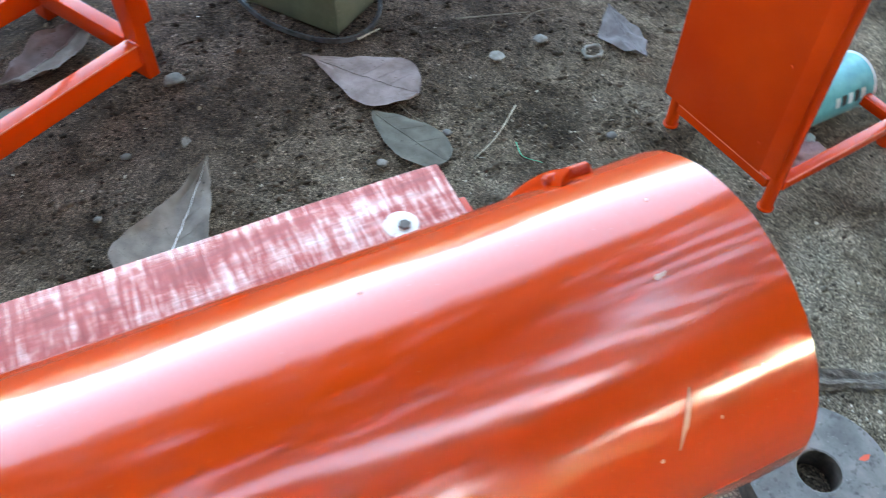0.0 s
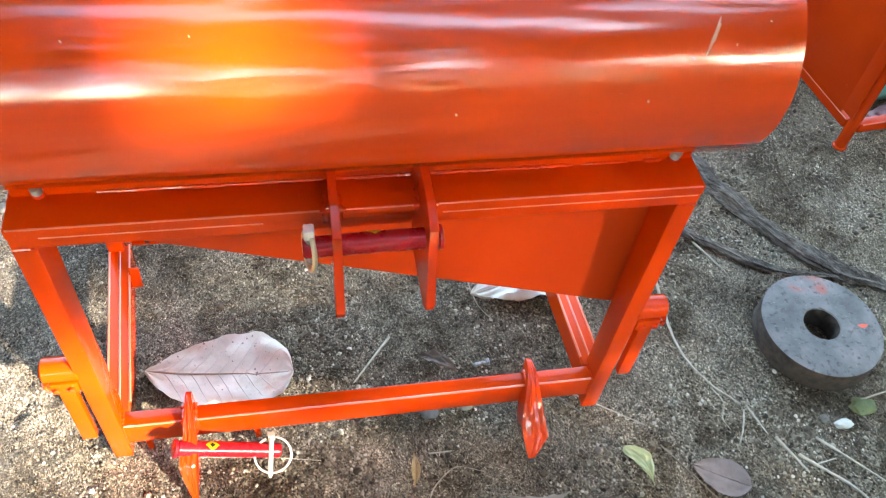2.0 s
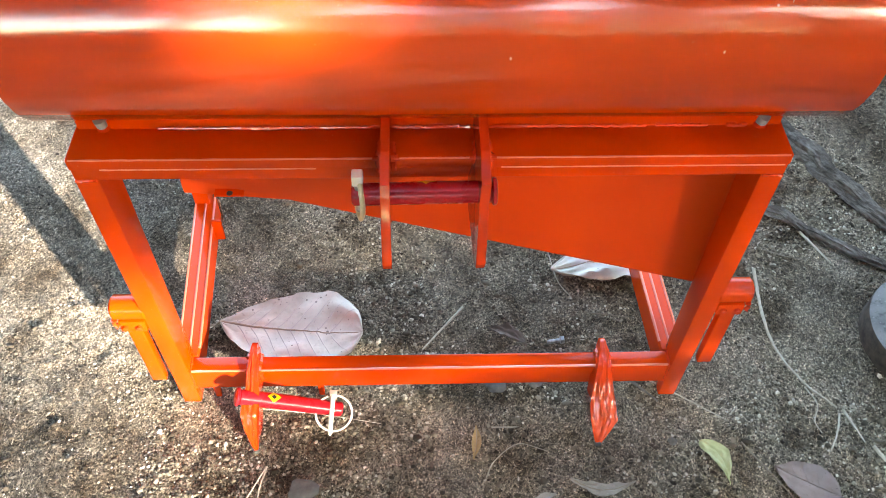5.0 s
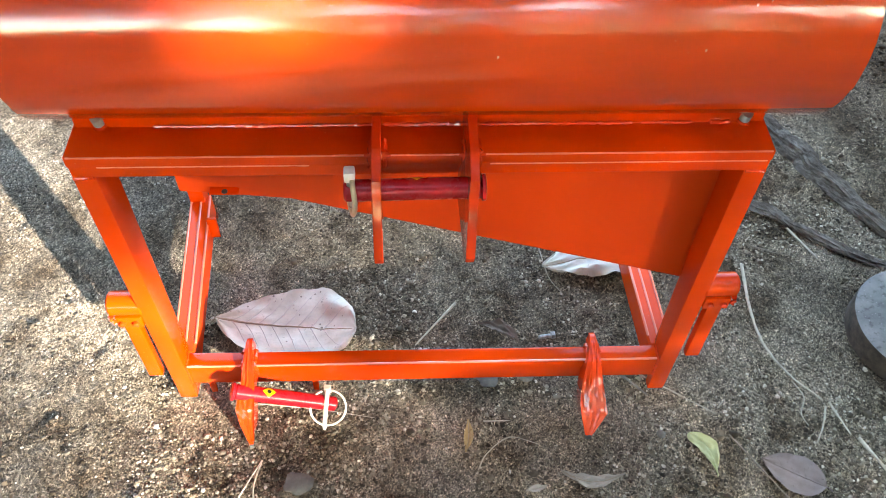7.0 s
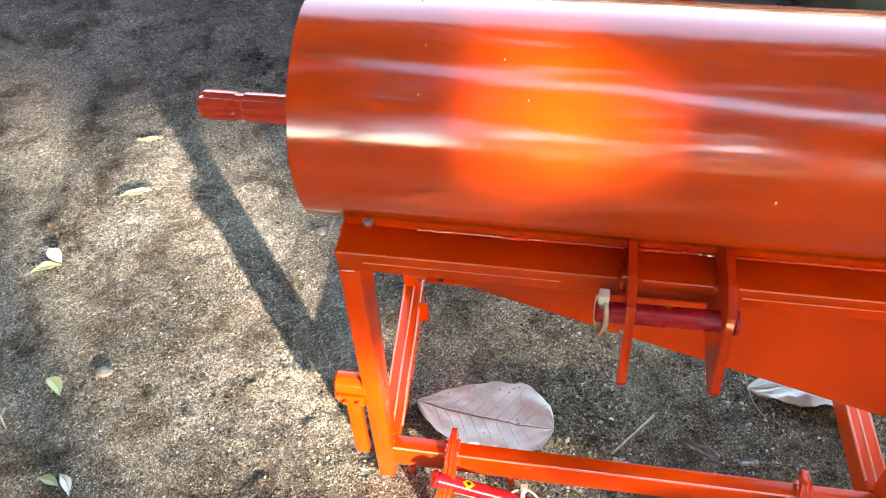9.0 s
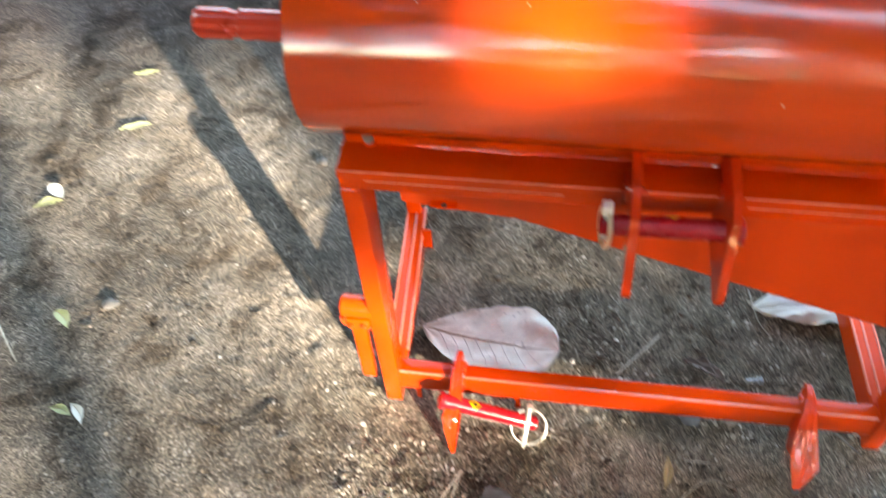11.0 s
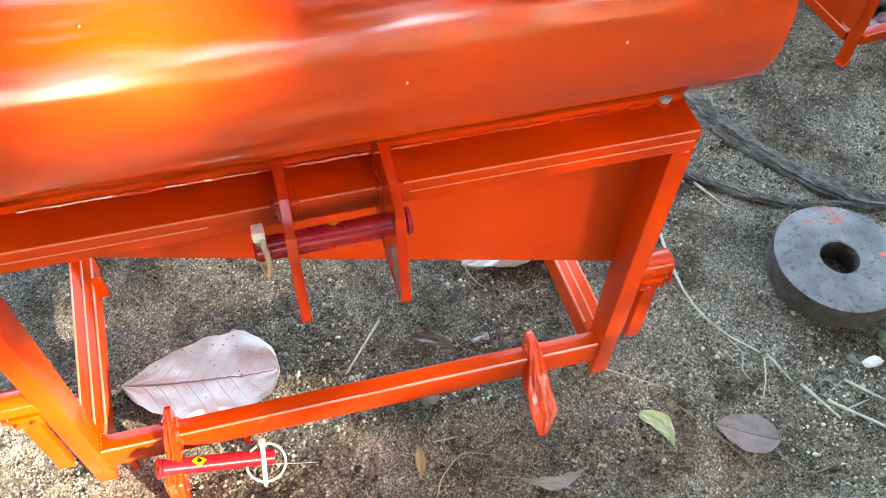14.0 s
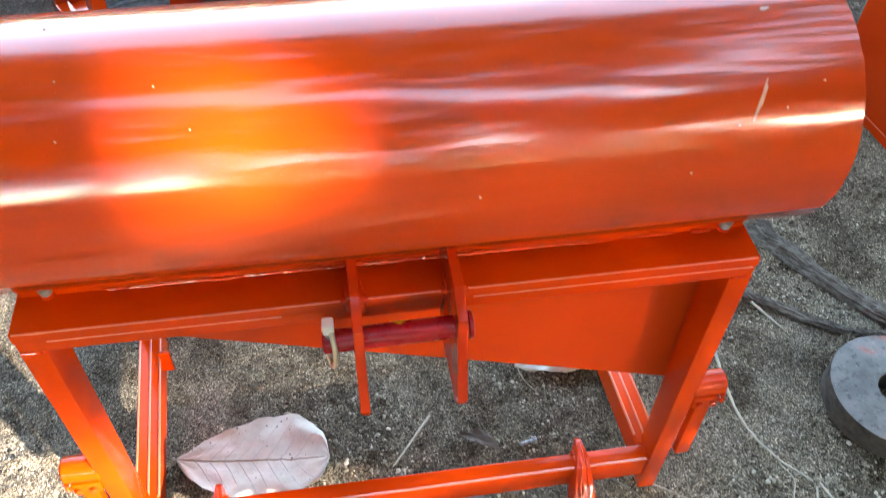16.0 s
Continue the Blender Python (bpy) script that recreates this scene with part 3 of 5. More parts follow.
def hanger(s, up):
    """Swinging prop outside a leg: a bush with a flat bar hung from it."""
    x, z = s * HALF, 0.2505 + up
    bush = part("prop_bush", rod((x - s * 0.004, 0.02, z), (x + s * 0.04, 0.02, z), 0.0165, 32, 0.002), M_FRAME, machine)
    part("bush_end", rod((x + s * 0.0385, 0.02, z), (x + s * 0.0425, 0.02, z), 0.0105, 24, 0.0015), M_FRAME, bush)
    part("weld_bead", bead([(x + s * 0.036, 0.004, z - 0.0065), (x + s * 0.0385, 0.003, z - 0.0145), (x + s * 0.034, 0.002, z - 0.0185)], 0.0034, 31, 7, 0.8), M_WELD, bush)
    part("prop_plate", box((min(x, x + s * 0.034), 0.004, z - 0.0345), (max(x, x + s * 0.034), 0.012, z - 0.0125), 0.002), M_FRAME, bush)
    for dx in (0.008, 0.026):
        part("bolt", rod((x + s * dx, 0.006, z - 0.0235), (x + s * dx, -0.001, z - 0.0235), 0.0042, 10, 0.001), M_WELD, bush)
    part("prop_bar", box((min(x + s * 0.009, x + s * 0.029), 0.008, 0.084 + 1.3 * up), (max(x + s * 0.009, x + s * 0.029), 0.020, z - 0.0185), 0.0015), M_FRAME, bush)


hanger(-1, -0.009)
hanger(1, 0.013)
for x in (-0.318, -0.164):
    part("drain_stub", box((x - 0.0045, 0.0135, 0.010), (x + 0.0045, 0.021, 0.0395), 0.0015), M_FRAME, machine)


# ---- hitch pins ----
def hitch_pin(a, b, r, label, clip_kind):
    """A pin from its head at a to its end at b, with a sticker and a spring clip."""
    a, b = Vector(a), Vector(b)
    w = (b - a).normalized()
    up = (Vector((0, 0, 1)) - w * w.z).normalized()
    fore = w.cross(up)
    if fore.y > 0:
        fore = -fore
    pin = thing("hitch_pin", a, label, "hitch pin", "hitch pins")
    shank = part("shank", rod(a, b, r, 28, 0.002), M_PIN, pin)
    part("head", sweep([a - w * 0.005, a - w * 0.004, a - w * 0.0005, a + w * 0.0005], [r * 0.95, r * 1.2, r * 1.24, r * 1.05], 24), M_PIN, pin)
    # diamond sticker bent round the shank
    c = a + w * (0.048 if clip_kind == "wide" else 0.066)
    tilt = radians(0 if clip_kind == "wide" else -48)
    for size, m, lift, name in ((0.0085, M_YELLOW, 0.0004, "sticker"), (0.0034, M_INK, 0.0008, "printed_mark")):
        bm = bmesh.new()
        grid = []
        for i in range(9):
            line = []
            for j in range(9):
                u, v = (i - 4) / 4, (j - 4) / 4
                du, dv = (u - v) * 0.5 * size * 1.2, (u + v) * 0.5 * size
                ang = dv / r
                n = up * math.cos(tilt - ang) + fore * math.sin(tilt - ang)
                line.append(bm.verts.new(c + w * du + n * (r + lift)))
            grid.append(line)
        for g, h in zip(grid, grid[1:]):
            for j in range(8):
                bm.faces.new((g[j], g[j + 1], h[j + 1], h[j]))
        bmesh.ops.solidify(bm, geom=bm.faces, thickness=0.0002)
        part(name, bm, m, shank, "yellow diamond sticker" if name == "sticker" else "")
    return pin, w, up, fore


pin, w, up, fore = hitch_pin((0.0585, -0.036, 0.519), (-0.082, -0.036, 0.516), 0.0115, "red top link pin held by a linch pin", "top")
e = Vector((-0.075, -0.037, 0.5235))
lp = part("linch_pin", box(e + Vector((-0.0055, -0.006, 0.011)), e + Vector((0.0055, 0.006, 0.0245)), 0.0018), M_BRIGHT, pin, "galvanised linch pin block")
part("stem", rod(e + Vector((0, 0, 0.013)), e + Vector((0, 0, -0.03)), 0.0042, 12, 0.001), M_ZINC, lp)
loop = spline([e + Vector(q) for q in ((0.0025, -0.004, 0.014), (0.0035, -0.013, 0.011), (0.0045, -0.0165, 0.0), (0.004, -0.016, -0.016), (0.0015, -0.012, -0.03), (-0.001, -0.003, -0.036), (-0.004, 0.008, -0.03), (-0.005, 0.013, -0.014), (-0.0045, 0.012, 0.002), (-0.003, 0.006, 0.012))], 5)
part("ring", sweep(loop, 0.0027, 10), M_BRASS, lp, "yellowish spring ring")

pin, w, up, fore = hitch_pin((-0.2725, -0.024, 0.079), (-0.1335, -0.014, 0.017), 0.0111, "red lower link pin hanging loose with a clip", "wide")
e = Vector((-0.146, -0.014, 0.0225))
tall = Vector((0.1, 0.76, 0.64)).normalized()
wide = Vector((1, -0.06, -0.05)).normalized()
face = Vector((0, -0.64, 0.77)) * 0.0135
lp = part("linch_pin", box((-0.005, -0.004, -0.0065), (0.005, 0.004, 0.0065), 0.001, turn=Matrix.Translation(e + tall * 0.021 + face * 0.4)), M_PALE, pin, "cream linch pin block")
part("stem", sweep([e + tall * 0.02 + face * 0.6, e - tall * 0.012 + face, e - tall * 0.036 + face * 0.45, e - tall * 0.04 + face * 0.4], [0.0036, 0.0036, 0.0036, 0.002], 8), M_PALE, lp)
arc = [e + face * 0.7 + wide * (0.003 + 0.0265 * math.cos(t)) + tall * (-0.006 + 0.0265 * math.sin(t)) for t in np.linspace(-4.3, 1.45, 40)]
part("ring", sweep(arc, 0.0017, 8), M_PALE, lp, "cream spring ring")


# ---- plank on the back of the machine ----
def plank_mat():
    m = mat("red_smeared_plank", (0.5, 0.25, 0.24), 0.55)
    n = Nodes(m)
    saw = n.noise(60, 4, 0.7, n.stretch(4.5, 0.35, 1), 0.5)
    smear = n.noise(12, 5, 0.65, n.stretch(0.6, 2.2, 1), 0.4)
    grain = n.noise(40, 4, 0.6, n.stretch(0.5, 9, 1), 1.2)
    both = n.maths("ADD", n.maths("MULTIPLY", saw, 0.55), n.maths("MULTIPLY", smear, 0.5))
    base = n.ramp(both, (0.43, (0.3, 0.03, 0.022)), (0.52, (0.5, 0.085, 0.065)), (0.58, (0.7, 0.34, 0.3)), (0.67, (0.88, 0.76, 0.7)))
    n.colour(n.mix(n.ramp(grain, (0.45, (0, 0, 0)), (0.7, (0.45, 0.45, 0.45))), base, (0.2, 0.05, 0.055)))
    one = n.bump(saw, 0.5, 0.0012)
    n.bump(grain, 0.4, 0.0008, one)
    return m


PLANK_Z = 0.592
plank = thing("wooden_plank", (0, 0.35, PLANK_Z - 0.022), "rough-sawn plank smeared with red paint, bolted behind the drum", "plank")
bm = box((-0.385, 0.294, PLANK_Z - 0.022), (0.326, 0.384, PLANK_Z), 0.0025)
bmesh.ops.subdivide_edges(bm, edges=[e for e in bm.edges if e.calc_length() > 0.2], cuts=30, use_grid_fill=True)
for v in bm.verts:
    v.co.z += 0.0012 * noise.noise((v.co.x * 9, v.co.y * 30, 1))
    v.co.y += 0.0012 * noise.noise((v.co.x * 14, 5, v.co.z * 50))
part("board", bm, plank_mat(), plank)
wash = part("washer", rod((0.264, 0.325, PLANK_Z - 0.001), (0.264, 0.325, PLANK_Z + 0.0025), 0.016, 32, 0.0008), leaf_mat("white_washer", (0.7, 0.66, 0.6), (0.85, 0.83, 0.79), (0.5, 0.2, 0.17)), plank, "pale round washer")
part("bolt_head", rod((0.266, 0.322, PLANK_Z + 0.002), (0.266, 0.322, PLANK_Z + 0.006), 0.0058, 6, 0.001), M_STONE, wash, "dull grey bolt head")
part("splinter", box((0.318, 0.288, PLANK_Z - 0.02), (0.339, 0.297, PLANK_Z - 0.012), 0.002), M_LEAF_PALE, plank)
part("bearer", box((0.285, 0.333, 0.530), (0.312, 0.375, PLANK_Z - 0.0225), 0.002), M_FRAME, machine)
part("bearer", box((-0.386, 0.333, 0.530), (-0.361, 0.375, PLANK_Z - 0.0225), 0.002), M_FRAME, machine)

# hinge strap of the cover
strap = [on_drum(0.315 + 0.02 * math.sin(t), a, 0.004) for t, a in zip(np.linspace(0, 1.4, 14), np.linspace(165, 128, 14))]
hs = part("hinge_strap", sweep(strap, 0.008, 8, flat=0.35), M_FRAME, machine)
part("hinge_knuckle", rod(on_drum(0.325, 136, 0.003), on_drum(0.362, 136, 0.003), 0.0055, 14, 0.002), M_FRAME, hs)


# ---- second machine behind ----
class Local:
    """Places given from a corner, turned about the upright."""

    def __init__(self, x, y, yaw):
        self.m = pose(x, y, 0, 0, 0, yaw)

    def __call__(self, bm):
        bmesh.ops.transform(bm, matrix=self.m, verts=bm.verts)
        return bm


def motor_mat():
    m = mat("blue_grey_motor_paint", (0.25, 0.32, 0.38), 0.4, 0.1)
    n = Nodes(m)
    k = n.noise(70, 4)
    n.colour(n.ramp(k, (0.35, (0.13, 0.19, 0.25)), (0.7, (0.3, 0.4, 0.47))))
    return m


M_MOTOR = motor_mat()


def second_machine():
    at = Local(0.148, 1.392, 29.0)
    top = thing("machine_frame", at.m @ Vector((-0.35, 0.18, 0)), "orange box frame of a second machine carrying a motor", "machine")

    def add(name, bm, m=M_FRAME, parent=None, label="", angle=35):
        return part(name, at(bm), m, parent or top, label, angle)
    for x in (-0.028, -0.74):
        add("leg", box((x, 0, 0), (x + 0.028, 0.047, 0.62), 0.003))
        add("rear_leg", box((x, 0.335, 0), (x + 0.028, 0.38, 0.62), 0.003))
        add("side_rail", box((x - 0.003, 0.048, 0.042), (x + 0.029, 0.334, 0.088), 0.003))
        add("upper_side_rail", box((x + 0.002, 0.048, 0.56), (x + 0.026, 0.334, 0.6), 0.003))
    add("front_bar", box((-0.711, 0.004, 0.038), (-0.029, 0.040, 0.088), 0.003))
    add("edge_strip", rod((-0.71, 0.0052, 0.0868), (-0.03, 0.0052, 0.0868), 0.0019, 8, 0.0005), M_EDGE_GLINT, None, "thin strip painted as an edge highlight")
    add("rear_bar", box((-0.711, 0.342, 0.038), (-0.029, 0.376, 0.088), 0.003))
    add("front_rail", box((-0.74, 0, 0.62), (0, 0.055, 0.645), 0.003))
    add("rear_rail", box((-0.74, 0.33, 0.62), (0, 0.38, 0.645), 0.003))
    add("prop_bar", box((0.006, 0.012, 0.115), (0.026, 0.026, 0.28), 0.002))
    add("prop_bush", box((0.0005, 0.004, 0.26), (0.036, 0.034, 0.29), 0.006))
    for x in (-0.06, -0.43):
        add("drain_stub", rod((x, 0.02, 0.022), (x, 0.02, 0.039), 0.005, 10, 0.001))
    for x in (-0.028, -0.03):
        add("weld_bead", bead([(x, 0.004, 0.045), (x, 0.003, 0.087), (x, 0.03, 0.089)], 0.003, 3), M_WELD)
    add("motor_plate", box((-0.71, 0.041, 0.066), (-0.505, 0.341, 0.074), 0.002))
    # motor with cooling fins, and its orange cowl
    cy, cz = 0.165, 0.178
    motor = add("electric_motor", rod((-0.70, cy, cz), (-0.545, cy, cz), 0.070, 40, 0.006), M_MOTOR, None, "blue-grey finned electric motor")
    for k in range(26):
        a = radians(-35 + k * 10)
        fin = box((-0.69, cy - 0.0014, cz + 0.068), (-0.552, cy + 0.0014, cz + 0.084), 0.0007)
        bmesh.ops.rotate(fin, cent=(0, cy, cz), matrix=Matrix.Rotation(a, 3, "X"), verts=fin.verts)
        add("fin", fin, M_MOTOR, motor)
    foot = add("motor_foot", box((-0.69, 0.072, 0.075), (-0.53, 0.258, 0.086), 0.003), M_MOTOR, motor)
    add("bolt", rod((-0.545, 0.088, 0.086), (-0.545, 0.088, 0.097), 0.008, 6, 0.001), M_ZINC, motor)
    bm = bmesh.new()
    prof = [(-0.56, 0.088), (-0.465, 0.088), (-0.458, 0.082), (-0.456, 0.03)]
    rings = []
    for x, r in prof:
        rings.append([bm.verts.new((x, cy + r * math.cos(2 * math.pi * i / 48), cz + r * math.sin(2 * math.pi * i / 48))) for i in range(48)])
    for r, q in zip(rings, rings[1:]):
        for i in range(48):
            bm.faces.new((r[i], r[(i + 1) % 48], q[(i + 1) % 48], q[i]))
    bm.faces.new(rings[-1])
    bmesh.ops.solidify(bm, geom=bm.faces, thickness=0.002)
    cowl = add("motor_cowl", bm, M_COVER, None, "round orange motor cowl", 40)
    add("screw", rod((-0.548, cy - 0.062, cz + 0.062), (-0.548, cy - 0.068, cz + 0.068), 0.005, 12, 0.001), M_ZINC, cowl)


second_machine()


# ---- third machine: sheet-sided stand ----
def third_machine():
    at = Local(1.077, 0.556, 7.0)
    top = thing("sheet_sided_stand", at.m @ Vector((0.15, 0.13, 0)), "orange stand with a steel side sheet and pipe corner posts", "machine")

    def add(name, bm, m=M_FRAME, parent=None, label="", angle=35):
        return part(name, at(bm), m, parent or top, label, angle)
    for x, y in ((0, 0), (0, 0.262), (0.33, 0), (0.33, 0.262)):
        post = add("corner_post", rod((x + 0.004, y, 0.006), (x + 0.004, y, 0.9), 0.0125, 20, 0.001))
        add("foot", rod((x + 0.004, y, 0.0), (x + 0.004, y, 0.007), 0.0155, 20, 0.002), M_FRAME, post)
    for y in (0, 0.262):
        add("bottom_rail", box((0.016, y - 0.011, 0.048), (0.322, y + 0.011, 0.07), 0.003))
    for x in (0.004, 0.334):
        add("bottom_side_rail", box((x - 0.011, 0.012, 0.048), (x + 0.011, 0.25, 0.07), 0.003))
    add("edge_strip", rod((-0.0062, 0.014, 0.0692), (-0.0062, 0.248, 0.0692), 0.0016, 8, 0.0005), M_EDGE_GLINT, None, "thin strip painted as an edge highlight")
    add("edge_strip", rod((0.02, -0.0102, 0.0692), (0.32, -0.0102, 0.0692), 0.0018, 8, 0.0005), M_EDGE_GLINT)
    sheet = add("side_sheet", box((-0.0125, 0.03, 0.076), (-0.0095, 0.285, 0.88), 0.001), M_FRAME)
    add("sheet_flange", box((-0.0135, -0.004, 0.085), (-0.0095, 0.0305, 0.88), 0.0012), M_FRAME, sheet)
    for z in (0.13, 0.3):
        add("rivet", rod((-0.0122, 0.052, z), (-0.0138, 0.052, z), 0.0035, 10, 0.0006), M_FRAME, sheet)
    for x in (0.002, 0.33):
        add("weld_bead", bead([(x + 0.012, -0.010, 0.071), (x + 0.012, 0.012, 0.071)], 0.003, 4), M_WELD)


third_machine()


def teal_can():
    place = Vector((1.305, 0.722, 0.06))
    m = mat("teal_paint", (0.07, 0.34, 0.36), 0.35)
    n = Nodes(m)
    n.colour(n.ramp(n.noise(30, 4), (0.35, (0.055, 0.29, 0.31)), (0.7, (0.11, 0.42, 0.43))))
    can = thing("paint_tin", place - Vector((0, 0, 0.058)), "teal tin with a worn printed label lying under the stand", "tin")
    a, b = place + Vector((-0.11, -0.008, 0)), place + Vector((0.11, 0.008, 0))
    body = part("body", rod(a, b, 0.056, 40, 0.003), m, can)
    w = (b - a).normalized()
    for p in (a, b):
        part("rim", sweep([p - w * 0.003, p, p + w * 0.003], [0.056, 0.0595, 0.056], 40, None, False), mat("pale_rim", (0.6, 0.66, 0.65), 0.4), can)
    up = Vector((0, 0, 1))
    side = w.cross(up)
    if side.y > 0:
        side = -side
    rnd = random.Random(5)
    for k in range(5):
        t = 0.01 + 0.017 * k
        bm = bmesh.new()
        rows = []
        hgt = rnd.uniform(0.25, 0.45)
        for i in range(4):
            ang = 1.25 + hgt * (i / 3 - 0.5)
            nrm = up * math.cos(ang) + side * math.sin(ang)
            rows.append([bm.verts.new(place + w * (t + d) + nrm * 0.0566) for d in (-0.006, 0.006)])
        for r, q in zip(rows, rows[1:]):
            bm.faces.new((r[0], r[1], q[1], q[0]))
        bmesh.ops.solidify(bm, geom=bm.faces, thickness=0.0003)
        part("label_mark", bm, M_INK if k % 2 else mat("label_white", (0.75, 0.76, 0.74), 0.5), body)


teal_can()


def crumpled(name, place, size, material, label, category, seed, flat=0.3):
    bm = bmesh.new()
    bmesh.ops.create_icosphere(bm, subdivisions=4, radius=1)
    for v in bm.verts:
        d = 1 + 0.35 * noise.noise(v.co * 1.7 + Vector((seed, 0, 0))) + 0.22 * abs(noise.noise(v.co * 5 + Vector((0, seed, 0))))
        v.co = Vector((v.co.x * size[0] * d, v.co.y * size[1] * d, max(-0.0, v.co.z * size[2] * d + size[2] * 0.4))) + Vector(place)
    return single(name, bm, material, label, category, place=place, angle=60)


M_RAG = leaf_mat("mauve_rag", (0.3, 0.21, 0.22), (0.46, 0.35, 0.36), (0.2, 0.13, 0.14))
crumpled("rag", (1.236, 0.632, 0.0), (0.04, 0.024, 0.02), M_RAG, "crumpled pinkish rag on the soil under the stand", "rag", 2.0)


crumpled("plastic_scrap", (1.276, 0.668, 0.0), (0.014, 0.011, 0.008), mat("pale_teal_scrap", (0.5, 0.68, 0.64), 0.5), "crumpled pale teal scrap beside the rag", "scrap", 5.0)


# ---- olive can and drive belt ----
def olive_can():
    m = mat("olive_tin_paint", (0.09, 0.1, 0.065), 0.5)
    n = Nodes(m)
    k, f = n.noise(9, 5, 0.65), n.noise(80, 4)
    base = n.ramp(k, (0.35, (0.065, 0.078, 0.05)), (0.65, (0.125, 0.135, 0.095)))
    n.colour(n.mix(n.ramp(f, (0.66, (0, 0, 0)), (0.74, (0.7, 0.7, 0.7))), base, (0.24, 0.23, 0.18)))
    n.bump(f, 0.3, 0.0008)
    at = Local(0.535, 1.358, 35.0)
    can = thing("jerry_can", at.m @ Vector((0.09, 0.12, 0)), "scuffed olive-green metal can standing on the soil", "can")
    body = part("body", at(box((0, 0, 0.0), (0.17, 0.24, 0.34), 0.006)), m, can)
    part("edge_seam", at(box((-0.0015, -0.0015, 0.004), (0.004, 0.004, 0.336), 0.001)), m, body)
    part("top_rim", at(box((0.006, 0.006, 0.34), (0.164, 0.234, 0.352), 0.003)), m, can)
    part("cap", at(rod((0.06, 0.06, 0.352), (0.06, 0.06, 0.375), 0.025, 24, 0.002)), m, can)
    part("base_strip", at(box((0.0, 0.241, 0.0), (0.012, 0.36, 0.035), 0.002)), m, can)


olive_can()


def drive_belt():
    pts = [(0.367, 1.568), (0.400, 1.465), (0.46, 1.383), (0.53, 1.335), (0.592, 1.340), (0.640, 1.382), (0.668, 1.437), (0.70, 1.53), (0.71, 1.63), (0.64, 1.72), (0.53, 1.74), (0.42, 1.69)]
    c = Vector((0.54, 1.53, 0))
    line = spline([(*p, 0.006) for p in pts + pts[:1]], 14)[:-1]
    bm = bmesh.new()
    rings = []
    k = len(line)
    for i, p in enumerate(line):
        way = (line[(i + 1) % k] - line[i - 1]).normalized()
        out = way.cross(Vector((0, 0, 1)))
        if out.dot(p - c) < 0:
            out = -out
        tooth = 0.0035 if i % 2 else 0.0
        up = Vector((0, 0, 1))
        lift = 0.012 * max(0, (p.y - 1.36)) / 0.2
        q = p + up * (lift + 0.0015)
        rings.append([bm.verts.new(v) for v in (q + out * 0.0045 - up * 0.006, q + out * 0.0045 + up * 0.0065, q - out * (0.0045 - tooth) + up * 0.004, q - out * (0.0045 - tooth) - up * 0.004)])
    for i in range(k):
        r, q = rings[i], rings[(i + 1) % k]
        for j in range(4):
            bm.faces.new((r[j], r[(j + 1) % 4], q[(j + 1) % 4], q[j]))
    m = mat("belt_rubber", (0.03, 0.033, 0.036), 0.6)
    n = Nodes(m)
    n.colour(n.ramp(n.noise(50, 4), (0.4, (0.02, 0.022, 0.025)), (0.7, (0.085, 0.09, 0.095))))
    single("drive_belt", bm, m, "black cogged rubber drive belt lying round the can", "belt", place=(0.53, 1.34, 0))


drive_belt()


